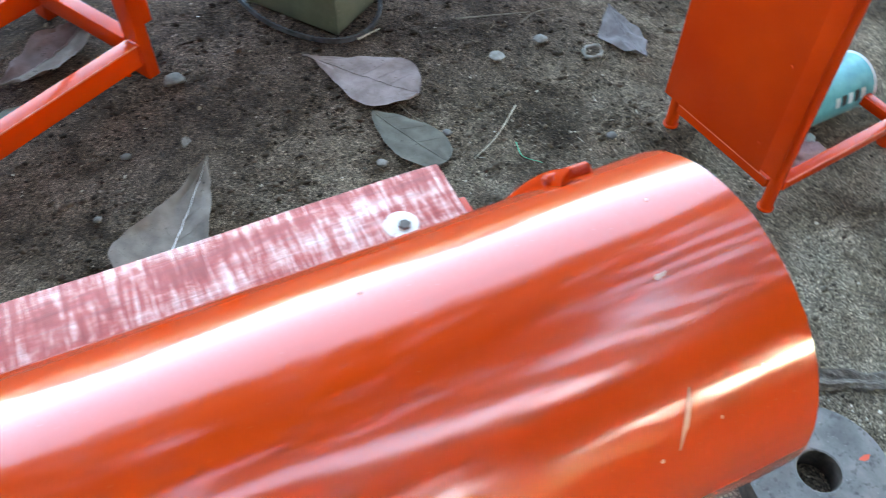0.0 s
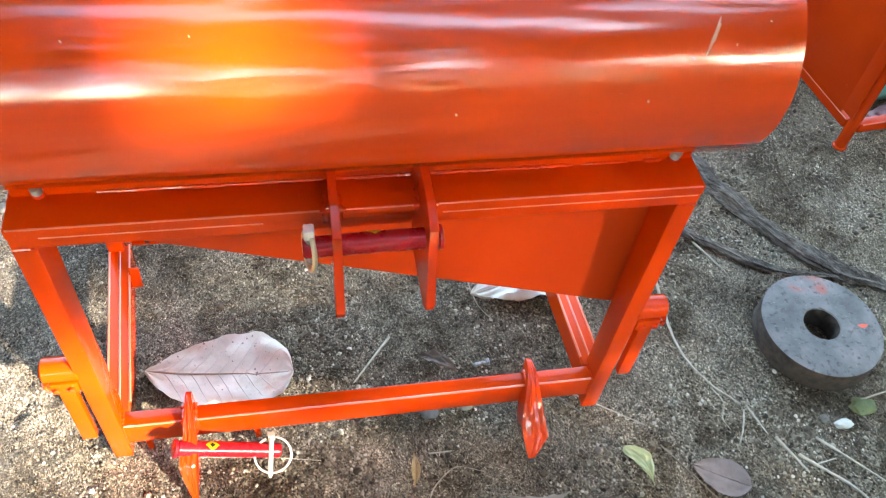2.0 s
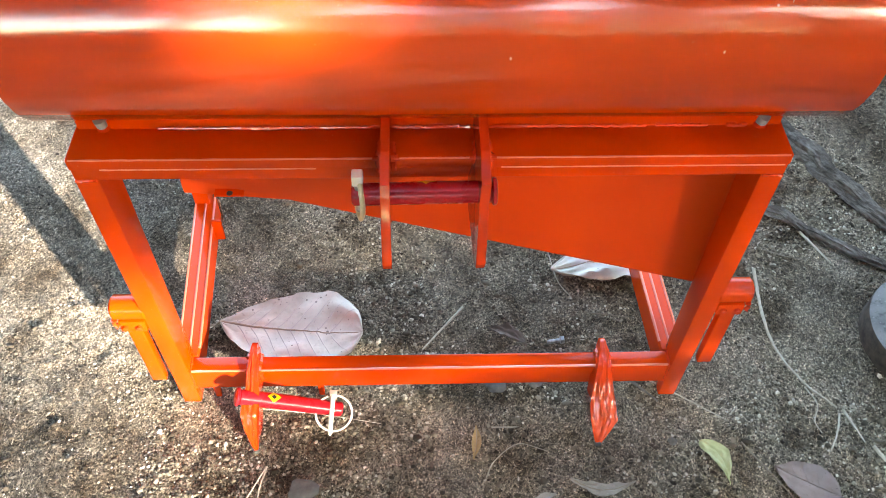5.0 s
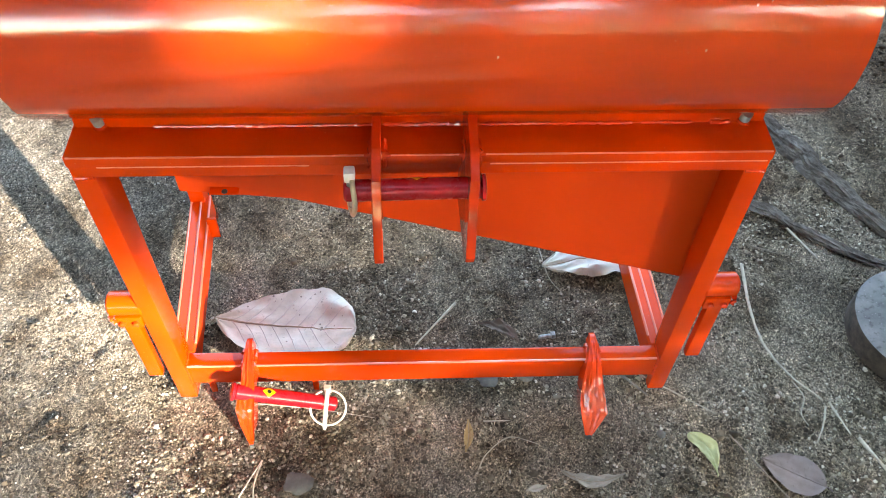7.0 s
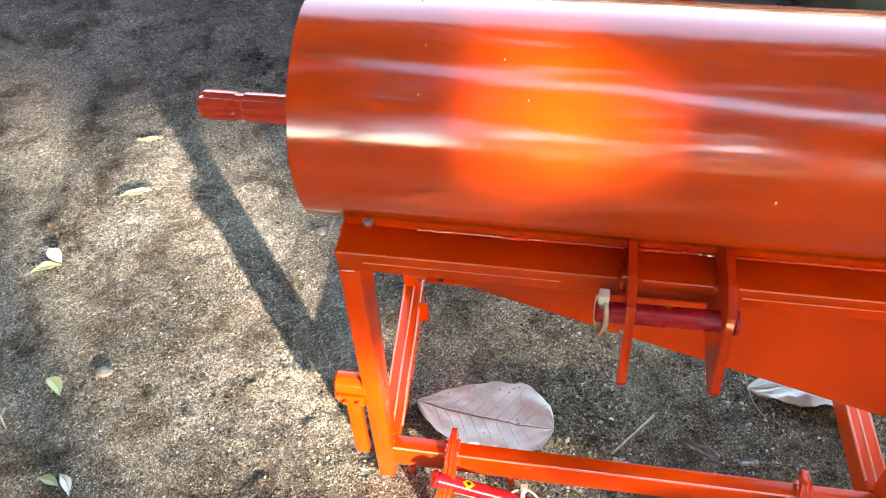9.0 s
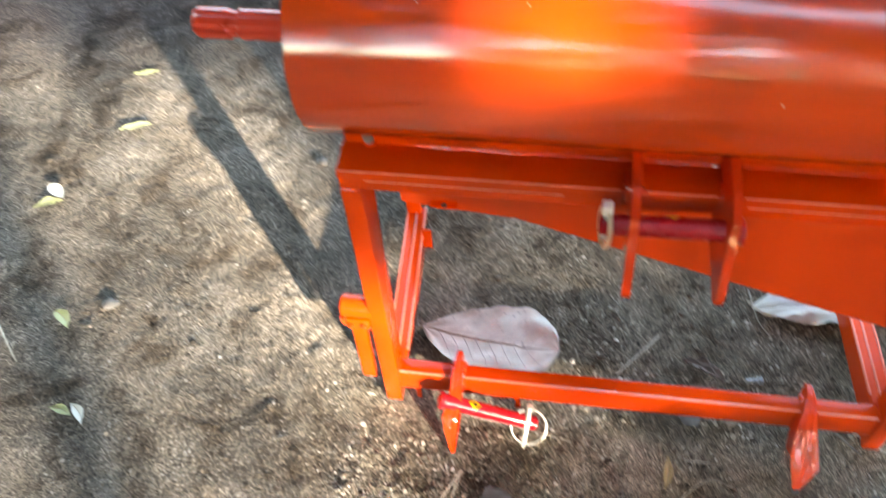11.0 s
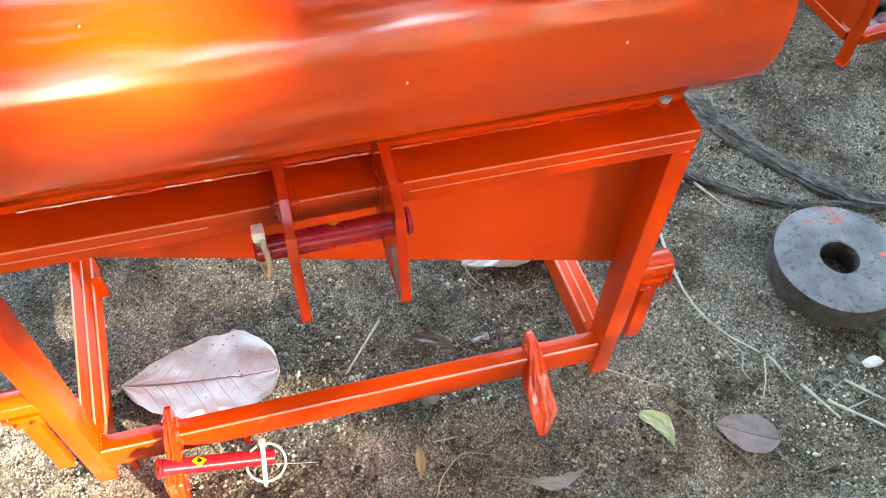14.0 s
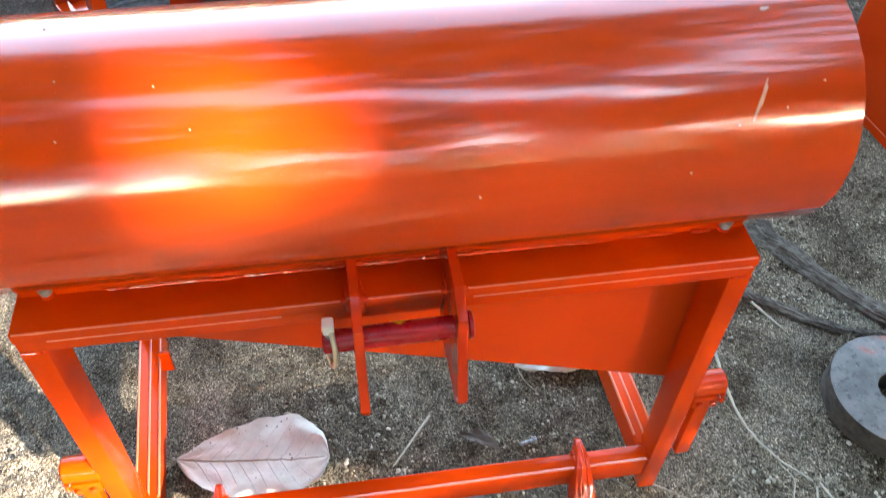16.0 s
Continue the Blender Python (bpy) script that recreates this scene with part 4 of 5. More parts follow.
# ---- iron ring ----
def iron_ring():
    m = mat("worn_iron", (0.2, 0.2, 0.2), 0.65, 0.1, gloss=0.3)
    n = Nodes(m)
    k, f, s = n.noise(18, 5, 0.6), n.noise(120, 4), n.noise(11, 2, 0.5)
    base = n.ramp(k, (0.3, (0.1, 0.1, 0.094)), (0.5, (0.165, 0.162, 0.153)), (0.72, (0.26, 0.232, 0.218)))
    red = n.ramp(s, (0.66, (0, 0, 0)), (0.74, (0.75, 0.75, 0.75)))
    base = n.mix(red, base, (0.5, 0.09, 0.05))
    base = n.mix(n.ramp(n.noise(260, 2, 0.5), (0.68, (0, 0, 0)), (0.74, (1, 1, 1))), base, (0.32, 0.3, 0.29))
    base = n.mix(n.ramp(f, (0.3, (0.7, 0.7, 0.7)), (0.45, (0, 0, 0))), base, (0.05, 0.045, 0.04))
    n.colour(base)
    n.rough(n.span(f, 0.5, 0.8))
    n.bump(f, 0.35, 0.001)
    cx, cy, hgt, R, r = 0.795, 0.094, 0.047, 0.106, 0.0315
    bm = bmesh.new()
    prof = [(r, 0.0), (r, hgt - 0.002), (r + 0.002, hgt), (R - 0.004, hgt), (R - 0.001, hgt - 0.001), (R, hgt - 0.005), (R, 0.003), (R - 0.003, 0.0)]
    k = 72
    rings = []
    for a in range(k):
        t = 2 * math.pi * a / k
        rings.append([bm.verts.new((cx + (q + 0.0007 * noise.noise((math.cos(t) * 4, math.sin(t) * 4, z * 60))) * math.cos(t), cy + q * math.sin(t), z)) for q, z in prof])
    for i in range(k):
        a, b = rings[i], rings[(i + 1) % k]
        for j in range(len(prof)):
            bm.faces.new((a[j], b[j], b[(j + 1) % len(prof)], a[(j + 1) % len(prof)]))
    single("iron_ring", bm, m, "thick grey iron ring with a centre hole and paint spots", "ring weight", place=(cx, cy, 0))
    ob = scene.objects["iron_ring"]
    # darker brown material on every face but the top ones
    ob.data.materials.append(stone_mat("dark_ring_side", (0.022, 0.017, 0.013), (0.085, 0.065, 0.05)))
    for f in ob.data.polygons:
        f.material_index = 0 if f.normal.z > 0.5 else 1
    part("paint_blot", prism([(cx + 0.072 + 0.009 * math.cos(t) * (1 + 0.3 * math.sin(3 * t)), cy - 0.012 + 0.004 * math.sin(t)) for t in np.linspace(0, 6.0, 14)], hgt - 0.0006, hgt + 0.0004, "z", 0), mat("orange_blot", (0.75, 0.1, 0.04), 0.4), ob, "spilt orange paint spot")


iron_ring()


# ---- fallen leaves ----
def leaf(base, tip, width, material, label, vein=None, z=0.006, cup=0.15, bow=0.1, form="obovate", stem=0.0, bend=0.0, ripple=0.004, seed=0, tiltside=0.0, group="fallen leaves", ribs=8, rib_sides=(-1, 1), other=None, shape=None):
    """A dry leaf from the foot of its blade to its tip, lying near height z."""
    rnd = random.Random(seed)
    b, t = Vector((*base, 0)), Vector((*tip, 0))
    L = (t - b).length
    way = (t - b) / L
    side = Vector((-way.y, way.x, 0))
    top = thing("fallen_leaf", (base[0], base[1], 0), label, "leaf", group)

    def half(s, q=1):
        if shape:
            line = [(0.0, 0.006), *shape[0 if q > 0 else 1], (1.0, 0.006)]
            for (a, u), (c, v) in zip(line, line[1:]):
                if a <= s <= c:
                    k = (s - a) / (c - a)
                    return L * (u + (v - u) * (k if a < 0.7 else k * k * (3 - 2 * k) * 0.5 + k * 0.5))
        if form == "obovate":
            f = (math.sin(math.pi * s ** 1.2)) ** 0.55
        elif form == "blunt":
            f = (math.sin(math.pi * s ** 1.5)) ** 0.5
        elif form == "pear":
            f = (math.sin(math.pi * s ** 1.9)) ** 0.7
        elif form == "lance":
            f = math.sin(math.pi * s) ** 1.1
        else:
            f = (math.sin(math.pi * s ** 0.75)) ** 0.8
        return max(0.0015, width / 2 * f) if 0 < s < 1 else 0.0012

    def at(s, q, lift=0.0):
        h = half(s, q)
        edge = 1 + 0.05 * noise.noise((s * 7, seed, 1 if q > 0 else 2)) + 0.03 * noise.noise((s * 22, seed, 1 if q > 0 else 2))
        v = q * h * edge
        x = s * L
        up = z + cup * abs(v) * (0.4 + abs(q)) + bow * L * (s - 0.45) ** 2 * (1 if bow > 0 else 1) + tiltside * v
        up += ripple * noise.noise((s * 6 + seed, q * 2.5, 4.0)) * (0.3 + abs(q)) + ripple * 0.35 * noise.noise((s * 17 + seed, q * 6, 8.0))
        crease = 0.0015 * (1 - min(1, abs(q) * 5))
        p = b + way * x + side * (v + bend * L * math.sin(math.pi * s))
        return Vector((p.x, p.y, max(0.0022, up - crease) + lift))
    ns, nq = 34, 16
    bm = bmesh.new()
    lay = []
    for lift in (0.0, -0.0007):
        lay.append([[bm.verts.new(at(i / ns, -1 + 2 * j / nq, lift)) for j in range(nq + 1)] for i in range(ns + 1)])
    up, lo = lay
    for i in range(ns):
        for j in range(nq):
            bm.faces.new((up[i][j], up[i + 1][j], up[i + 1][j + 1], up[i][j + 1]))
            bm.faces.new((lo[i][j], lo[i][j + 1], lo[i + 1][j + 1], lo[i + 1][j]))
        for j in (0, nq):
            bm.faces.new((up[i][j], lo[i][j], lo[i + 1][j], up[i + 1][j]))
    for j in range(nq):
        for i in (0, ns):
            bm.faces.new((up[i][j], up[i][j + 1], lo[i][j + 1], lo[i][j]))
    blade = part("blade", bm, material, top, "", 60)
    if other:
        blade.data.materials.append(other[1])
        for f in blade.data.polygons:
            p = f.center + origin(blade)
            f.material_index = 1 if other[0] * (Vector((p.x, p.y, 0)) - b).dot(side) > 0 else 0
    if vein:
        scale = L / 0.22
        mid = [at(s, 0, 0.0006) for s in np.linspace(0, 0.97, 24)]
        rad = list(np.linspace(0.0022, 0.0005, 24) * max(0.35, min(1, scale)))
        if stem:
            mid = [Vector((b - way * stem).to_tuple()) + Vector((0, 0, 0.004)) + side * 0.002, b - way * stem * 0.5 + Vector((0, 0, z * 0.8 + 0.002))] + mid
            rad = [rad[0]] * 2 + rad
        part("midrib", sweep(mid, rad, 7), vein, top)
        if ribs:
            for k in range(ribs):
                s0 = 0.1 + 0.75 * k / ribs
                for q in rib_sides:
                    line = [at(min(0.985, s0 + 0.17 * u ** 0.9), q * 0.93 * u, 0.0002) for u in np.linspace(0.02, 1, 9)]
                    part("vein", sweep(line, list(np.linspace(0.0009, 0.0003, 9) * max(0.35, min(1, scale))), 5), M_VEIN_PALE if material is M_LEAF_PALE else material, blade)
    return top


BROAD = (((0.06, 0.05), (0.15, 0.135), (0.31, 0.22), (0.52, 0.285), (0.66, 0.312), (0.76, 0.315), (0.84, 0.27), (0.93, 0.19), (0.985, 0.1)), ((0.03, 0.05), (0.08, 0.12), (0.19, 0.21), (0.4, 0.285), (0.6, 0.3), (0.8, 0.26), (0.93, 0.17), (0.985, 0.09)))
leaf((-0.333, 0.142), (-0.106, 0.113), 0.145, M_LEAF_PALE, "large pale dry leaf lying under the machine frame", M_VEIN, 0.004, 0.1, 0.34, "blunt", 0.02, 0.03, 0.008, 1, rib_sides=(-1, 1), shape=BROAD)
leaf((0.445, 0.318), (0.203, 0.236), 0.112, M_LEAF_PALE, "whitish curled dry leaf behind the chute sheet", M_VEIN, 0.006, 0.14, 0.2, "ovate", 0.02, 0.0, 0.012, 2, ribs=0)
leaf((0.448, 1.312), (0.618, 1.098), 0.165, M_LEAF_PINK, "mauve-grey dry leaf with a torn spot", M_LEAF_PINK, 0.006, 0.06, 0.08, "pear", 0.012, 0.0, 0.007, 3, ribs=6)
leaf((0.510, 1.095), (0.590, 0.900), 0.105, M_LEAF_FADED, "grey rotting leaf pressed into the soil", M_LEAF_FADED, 0.004, 0.02, 0.05, "blunt", 0.0, 0.0, 0.003, 4, ribs=3)
leaf((-0.005, 0.805), (0.170, 1.08), 0.15, M_LEAF_ASH, "grey-green dry leaf with a pale midrib", M_VEIN_PALE, 0.008, 0.2, 0.2, "ovate", 0.0, 0.0, 0.012, 5, ribs=5, shape=(((0.1, 0.2), (0.25, 0.3), (0.4, 0.25), (0.6, 0.14), (0.8, 0.06)), ((0.1, 0.18), (0.3, 0.22), (0.55, 0.16), (0.8, 0.08))))
leaf((0.035, 1.59), (-0.16, 1.44), 0.105, M_LEAF_BROWN, "brown dry leaf with one pale half", M_VEIN_DARK, 0.014, 0.2, 0.3, "ovate", 0.02, 0.0, 0.012, 6, -0.15, ribs=0, other=(1, M_LEAF_ASH))
leaf((1.129, 1.188), (1.098, 0.988), 0.08, M_LEAF_SLATE, "plum-grey dry leaf with a raised edge", M_LEAF_SLATE, 0.014, 0.10, 0.3, "ovate", 0.0, 0.0, 0.008, 7, 0.3, ribs=4, shape=(((0.12, 0.04), (0.5, 0.13), (0.75, 0.12), (0.9, 0.05)), ((0.15, 0.13), (0.38, 0.27), (0.6, 0.18), (0.85, 0.05))))
leaf((0.574, -0.156), (0.492, -0.110), 0.062, M_LEAF_PLUM, "plum-brown glossy dry leaf on its back", M_VEIN_DARK, 0.005, 0.04, 0.06, "ovate", 0.01, 0.0, 0.0025, 8, ribs=4)
leaf((0.421, -0.130), (0.392, -0.069), 0.029, M_LEAF_GREEN, "yellow-green fallen leaf, slightly curved", M_LEAF_GREEN, 0.006, 0.08, 0.15, "blunt", 0.006, -0.2, 0.003, 9, ribs=0)
leaf((0.065, -0.038), (0.059, -0.091), 0.014, M_LEAF_TAN, "small tan dry leaf on the soil", M_VEIN, 0.004, 0.3, 0.1, "lance", 0.0, 0.05, 0.002, 10, ribs=0)
leaf((0.195, -0.124), (0.286, -0.131), 0.021, M_LEAF_BEIGE, "narrow beige leaf, curled and dry", M_VEIN, 0.005, 0.14, 0.25, "lance", 0.0, -0.14, 0.007, 11, ribs=0)
leaf((0.142, -0.151), (0.173, -0.145), 0.011, M_LEAF_BEIGE, "small pale leaf scrap on the soil", None, 0.004, 0.3, 0.1, "lance", 0.0, 0.0, 0.001, 12)
leaf((0.09, 0.133), (0.153, 0.098), 0.026, M_LEAF_ASH, "dark shrivelled leaf scrap behind the bar", M_VEIN_DARK, 0.005, 0.5, 0.2, "lance", 0.0, 0.1, 0.006, 13, ribs=3)
leaf((0.148, 1.178), (0.138, 1.146), 0.018, M_LEAF_ASH, "small pale dry leaf on the soil", None, 0.004, 0.2, 0.1, "lance", 0.012, 0.1, 0.002, 14)
leaf((-1.14, 0.340), (-1.090, 0.366), 0.022, M_LEAF_GREEN, "light green leaf fallen on lit soil", M_VEIN, 0.005, 0.2, 0.1, "lance", 0.0, 0.1, 0.002, 15, ribs=4)
leaf((-1.126, 0.398), (-1.086, 0.366), 0.025, M_LEAF_PALE, "whitish leaf half over a green one", M_VEIN, 0.010, 0.3, 0.2, "ovate", 0.0, 0.0, 0.002, 16, ribs=4)
leaf((-1.054, 0.570), (-0.992, 0.594), 0.019, M_LEAF_GREEN, "light green leaf fallen on lit soil", M_VEIN, 0.005, 0.2, 0.1, "lance", 0.0, 0.05, 0.002, 17, ribs=4)
leaf((-1.094, 0.751), (-1.038, 0.766), 0.016, M_LEAF_GREEN, "light green leaf fallen on lit soil", M_VEIN, 0.005, 0.2, 0.1, "lance", 0.0, -0.05, 0.002, 18, ribs=4)
leaf((-0.985, 0.11), (-0.948, 0.078), 0.022, M_LEAF_GREEN, "faded green leaf curled on the soil", M_VEIN, 0.005, 0.4, 0.2, "ovate", 0.0, 0.1, 0.002, 19, ribs=4)
leaf((-0.912, -0.072), (-0.872, -0.081), 0.016, M_LEAF_GREEN, "faded green leaf on the soil", M_VEIN, 0.005, 0.2, 0.1, "lance", 0.0, 0.1, 0.002, 20, ribs=4)
leaf((-0.878, -0.062), (-0.847, -0.094), 0.017, M_LEAF_PALE, "whitish folded leaf on the soil", M_VEIN, 0.006, 0.5, 0.2, "lance", 0.0, 0.1, 0.002, 21, ribs=0)
leaf((-0.085, -0.305), (-0.055, -0.272), 0.035, M_LEAF_WHEAT, "pale tan dry leaf on the soil", M_VEIN, 0.005, 0.2, 0.2, "ovate", 0.0, 0.0, 0.003, 22, ribs=4)
leaf((0.545, -0.305), (0.572, -0.345), 0.014, M_LEAF_ASH, "small pale leaf scrap on the soil", None, 0.004, 0.3, 0.1, "lance", 0.0, 0.0, 0.001, 23)
leaf((-0.45, 1.27), (-0.380, 1.306), 0.045, M_LEAF_ASH, "pale dry leaf beside the motor plate", M_VEIN, 0.006, 0.2, 0.2, "ovate", 0.0, 0.0, 0.003, 24, ribs=5)
leaf((-0.33, 1.44), (-0.255, 1.485), 0.03, M_LEAF_BROWN, "brown leaf scrap inside the second frame", M_VEIN_DARK, 0.004, 0.2, 0.2, "lance", 0.0, 0.0, 0.003, 25, ribs=0)
leaf((-0.20, 1.355), (-0.13, 1.40), 0.045, M_LEAF_GREY, "grey rotting leaf pressed into the soil", M_VEIN_DARK, 0.003, 0.05, 0.05, "ovate", 0.0, 0.0, 0.002, 26, ribs=0)


# ---- stalks, strings and roots ----
def strand(name, pts, r, material, label, category, group="", lift=0.003, taper=0.5, seg=7, rough=0.0, seed=0):
    rnd = random.Random(seed)
    line = spline([(x, y, lift + r * 0.6) for x, y in pts], 7) if len(pts) > 2 else [Vector((*pts[0], lift + r * 0.6)).lerp(Vector((*pts[1], lift + r * 0.6)), k / 8) for k in range(9)]
    k = len(line)
    line = [p + Vector((rnd.uniform(-1, 1) * rough, rnd.uniform(-1, 1) * rough, rnd.uniform(-0.3, 1) * r * 0.4)) for p in line]
    rad = [r * (1 - (1 - taper) * i / k) * rnd.uniform(0.88, 1.12) for i in range(k)]
    return single(name, sweep(line, rad, seg), material, label, category, group, place=(*pts[0], 0), angle=60)


G = "dry stalks and twigs"
strand("straw_stalk", [(-0.300, -0.24), (-0.267, -0.158), (-0.237, -0.096)], 0.0016, M_STRAW, "long dry straw stalk on the soil", "straw", G)
strand("straw_stalk", [(-0.237, -0.096), (-0.2445, -0.148), (-0.222, -0.228)], 0.0013, M_STRAW, "forked dry straw stalk on the soil", "straw", G)
strand("straw_stalk", [(0.054, 0.174), (-0.013, 0.094)], 0.0023, M_STRAW, "straight pale stalk under the machine", "straw", G)
strand("vine_string", [(0.552, 0.245), (0.543, 0.157), (0.547, 0.087), (0.572, 0.029), (0.612, -0.018)], 0.0028, M_STRAW, "pale dry vine curving over the soil", "vine", G)
strand("straw_stalk", [(0.621, -0.021), (0.637, -0.075)], 0.0019, M_STRAW, "short pale stalk on the soil", "straw", G)
strand("straw_stalk", [(0.614, -0.028), (0.60, -0.06), (0.582, -0.088)], 0.0018, M_STRAW, "short pale stalk on the soil", "straw", G)
strand("straw_stalk", [(0.647, -0.081), (0.677, -0.146)], 0.0028, M_STRAW, "thick dry stalk on the soil", "straw", G)
strand("straw_stalk", [(0.673, -0.115), (0.747, -0.189), (0.755, -0.235)], 0.0026, M_STRAW, "bent dry stalk on the soil", "straw", G)
strand("straw_stalk", [(0.715, -0.09), (0.80, -0.18)], 0.0022, M_STRAW, "plain dry stalk on the soil", "straw", G)
strand("straw_stalk", [(0.69, -0.135), (0.735, -0.128)], 0.0014, M_STRAW, "thin dry stalk on the soil", "straw", G)
strand("leaf_stalk", [(0.562, -0.166), (0.573, -0.194), (0.6, -0.211), (0.653, -0.206), (0.67, -0.226), (0.667, -0.242), (0.685, -0.241)], 0.0013, M_TWIG, "thin curling tendril beside a dry leaf", "tendril", G)
strand("twig", [(0.303, 0.038), (0.343, -0.003)], 0.0024, M_STONE, "grey twig beside the frame leg", "twig", G)
strand("twig", [(0.326, 0.041), (0.38, 0.005), (0.441, -0.036)], 0.0016, M_STRAW, "thin pale twig beside the frame leg", "twig", G)
strand("twig", [(0.447, -0.027), (0.461, -0.012)], 0.0012, M_STRAW, "tiny straw lying on the soil", "twig", G)
strand("twig", [(0.453, -0.071), (0.489, -0.127), (0.522, -0.181)], 0.0017, M_TWIG, "thin dark twig on the soil", "twig", G)
strand("twig", [(0.384, -0.245), (0.443, -0.221), (0.502, -0.198)], 0.0017, M_TWIG, "thin brown twig on the soil", "twig", G)
strand("twig", [(0.268, -0.162), (0.337, -0.194), (0.408, -0.225)], 0.0014, M_TWIG, "thin brown twig on the soil", "twig", G)
strand("leaf_stalk", [(0.575, 0.017), (0.585, -0.012), (0.573, -0.039), (0.578, -0.059)], 0.0012, M_STRAW, "thin curling pale tendril on the soil", "tendril", G)
strand("twig", [(0.119, -0.211), (0.117, -0.23), (0.116, -0.246)], 0.0022, M_TWIG, "short dark twig on the soil", "twig", G)
strand("twig", [(0.239, -0.11), (0.265, -0.102), (0.292, -0.097)], 0.001, M_TWIG, "faint thin twig on the soil", "twig", G)
strand("twig", [(0.655, 0.325), (0.689, 0.255)], 0.0022, M_STRAW, "pale stalk beside the root", "twig", G)
strand("twig", [(0.57, 0.292), (0.62, 0.27), (0.679, 0.258)], 0.0012, M_TWIG, "thin twig beside the root", "twig", G)
strand("grass_curl", [(0.076, -0.118), (0.09, -0.093), (0.125, -0.068), (0.165, -0.079)], 0.0011, M_STRAW, "curved dry grass blade on the soil", "grass", G)
strand("straw_stalk", [(0.088, -0.041), (0.127, -0.041)], 0.0013, M_STRAW, "short straw lying on the soil", "straw", G)
strand("straw_stalk", [(-0.255, -0.004), (-0.16, -0.016), (-0.075, -0.032)], 0.0009, M_STRAW, "thin straw under the pin", "straw", G)
strand("twig", [(0.787, 0.992), (0.712, 0.928), (0.642, 0.888)], 0.0018, M_STRAW, "bent straw beyond the drum", "twig", G)
strand("green_string", [(0.737, 0.896), (0.731, 0.857), (0.757, 0.826)], 0.0013, mat("green_plastic", (0.08, 0.42, 0.22), 0.4), "scrap of green plastic string", "string")
strand("twig", [(0.80, 1.306), (0.967, 1.26)], 0.0016, M_TWIG, "long straight twig on the soil", "twig", G)
strand("straw_stalk", [(0.57, 1.325), (0.628, 1.341)], 0.0024, M_STRAW, "short straw beside the belt", "straw", G)
strand("twig", [(0.93, 1.235), (0.98, 1.255), (1.03, 1.25)], 0.0013, M_TWIG, "dark crooked twig on the soil", "twig", G)
strand("twig", [(0.566, 1.19), (0.572, 1.08), (0.60, 1.01)], 0.0010, M_TWIG, "thin twig beside the leaf", "twig", G)
strand("twig", [(0.205, 0.285), (0.215, 0.225), (0.235, 0.19)], 0.0013, M_STRAW, "thin stalk beside the curled leaf", "twig", G)
strand("twig", [(0.26, 0.16), (0.33, 0.15)], 0.0012, M_TWIG, "thin twig under the frame", "twig", G)
strand("twig", [(-1.08, 0.075), (-1.01, 0.005)], 0.0020, M_STRAW, "pale stalk on the lit soil", "twig", G)
strand("straw_stalk", [(0.82, -0.035), (0.9, -0.02)], 0.0018, M_STRAW, "straw beside the iron ring", "straw", G)

def bark_mat():
    """Weathered grey bark with long fibres."""
    m = mat("weathered_root", (0.14, 0.12, 0.1), 0.9, gloss=0.15)
    n = Nodes(m)
    way = n.t.nodes.new("ShaderNodeMapping")
    way.vector_type = "TEXTURE"
    way.inputs["Rotation"].default_value = (0, 0, radians(-54))
    way.inputs["Scale"].default_value = (3.2, 1, 1)
    n.link(n.co, way.inputs[0])
    fibre = n.noise(190, 5, 0.65, way.outputs[0], 0.6)
    patch = n.noise(26, 5, 0.65)
    both = n.maths("ADD", n.maths("MULTIPLY", fibre, 0.6), n.maths("MULTIPLY", patch, 0.4))
    n.colour(n.ramp(both, (0.36, (0.045, 0.037, 0.03)), (0.47, (0.115, 0.097, 0.079)), (0.57, (0.19, 0.165, 0.137)), (0.68, (0.31, 0.275, 0.235))))
    n.bump(fibre, 0.9, 0.005, n.bump(patch, 0.9, 0.012))
    return m


M_BARK = bark_mat()


def root(pts, r, label, seed, drop):
    """A knobbly flattened root with long ridges, mostly sunk in the soil."""
    line = spline([(x, y, r * drop) for x, y in pts], 30)
    k, seg = len(line), 28
    rad = [r * (1 - 0.2 * i / k - 0.6 * (i / k) ** 6) * (1 + 0.35 * noise.noise((i * 0.04, seed, 1)) + 0.1 * noise.noise((i * 0.2, seed, 4))) for i in range(k)]
    line = [p + Vector((0.5 * r * noise.noise((i * 0.08, seed, 8)), 0.5 * r * noise.noise((i * 0.08, seed, 9)), 0.3 * r * noise.noise((i * 0.05, seed, 12)))) for i, p in enumerate(line)]
    bm = sweep(line, rad, seg, flat=0.62)
    for q, v in enumerate(bm.verts):
        i, a = q // seg, 2 * math.pi * (q % seg) / seg
        ridge = noise.noise((i * 0.035, 2.2 * math.cos(a), 2.2 * math.sin(a) + seed)) * 0.6 + noise.noise((i * 0.06, 6 * math.cos(a), 6 * math.sin(a) + seed)) * 0.36 + noise.noise(v.co * 150) * 0.16
        v.co += (v.co - line[min(i, k - 1)]) * ridge
    single("tree_root", bm, M_BARK, label, "root", "tree roots", place=(*pts[0], 0), angle=50)


root([(0.60, 0.76), (0.672, 0.628), (0.722, 0.540), (0.768, 0.437), (0.835, 0.330), (0.93, 0.22), (1.10, 0.15), (1.35, 0.02)], 0.023, "knobbly grey tree root half buried in soil", 3, -0.12)
root([(0.50, 0.43), (0.612, 0.384), (0.675, 0.330), (0.74, 0.278), (0.83, 0.235), (0.95, 0.215)], 0.0105, "thin dark tree root along the soil", 4, 0.1)


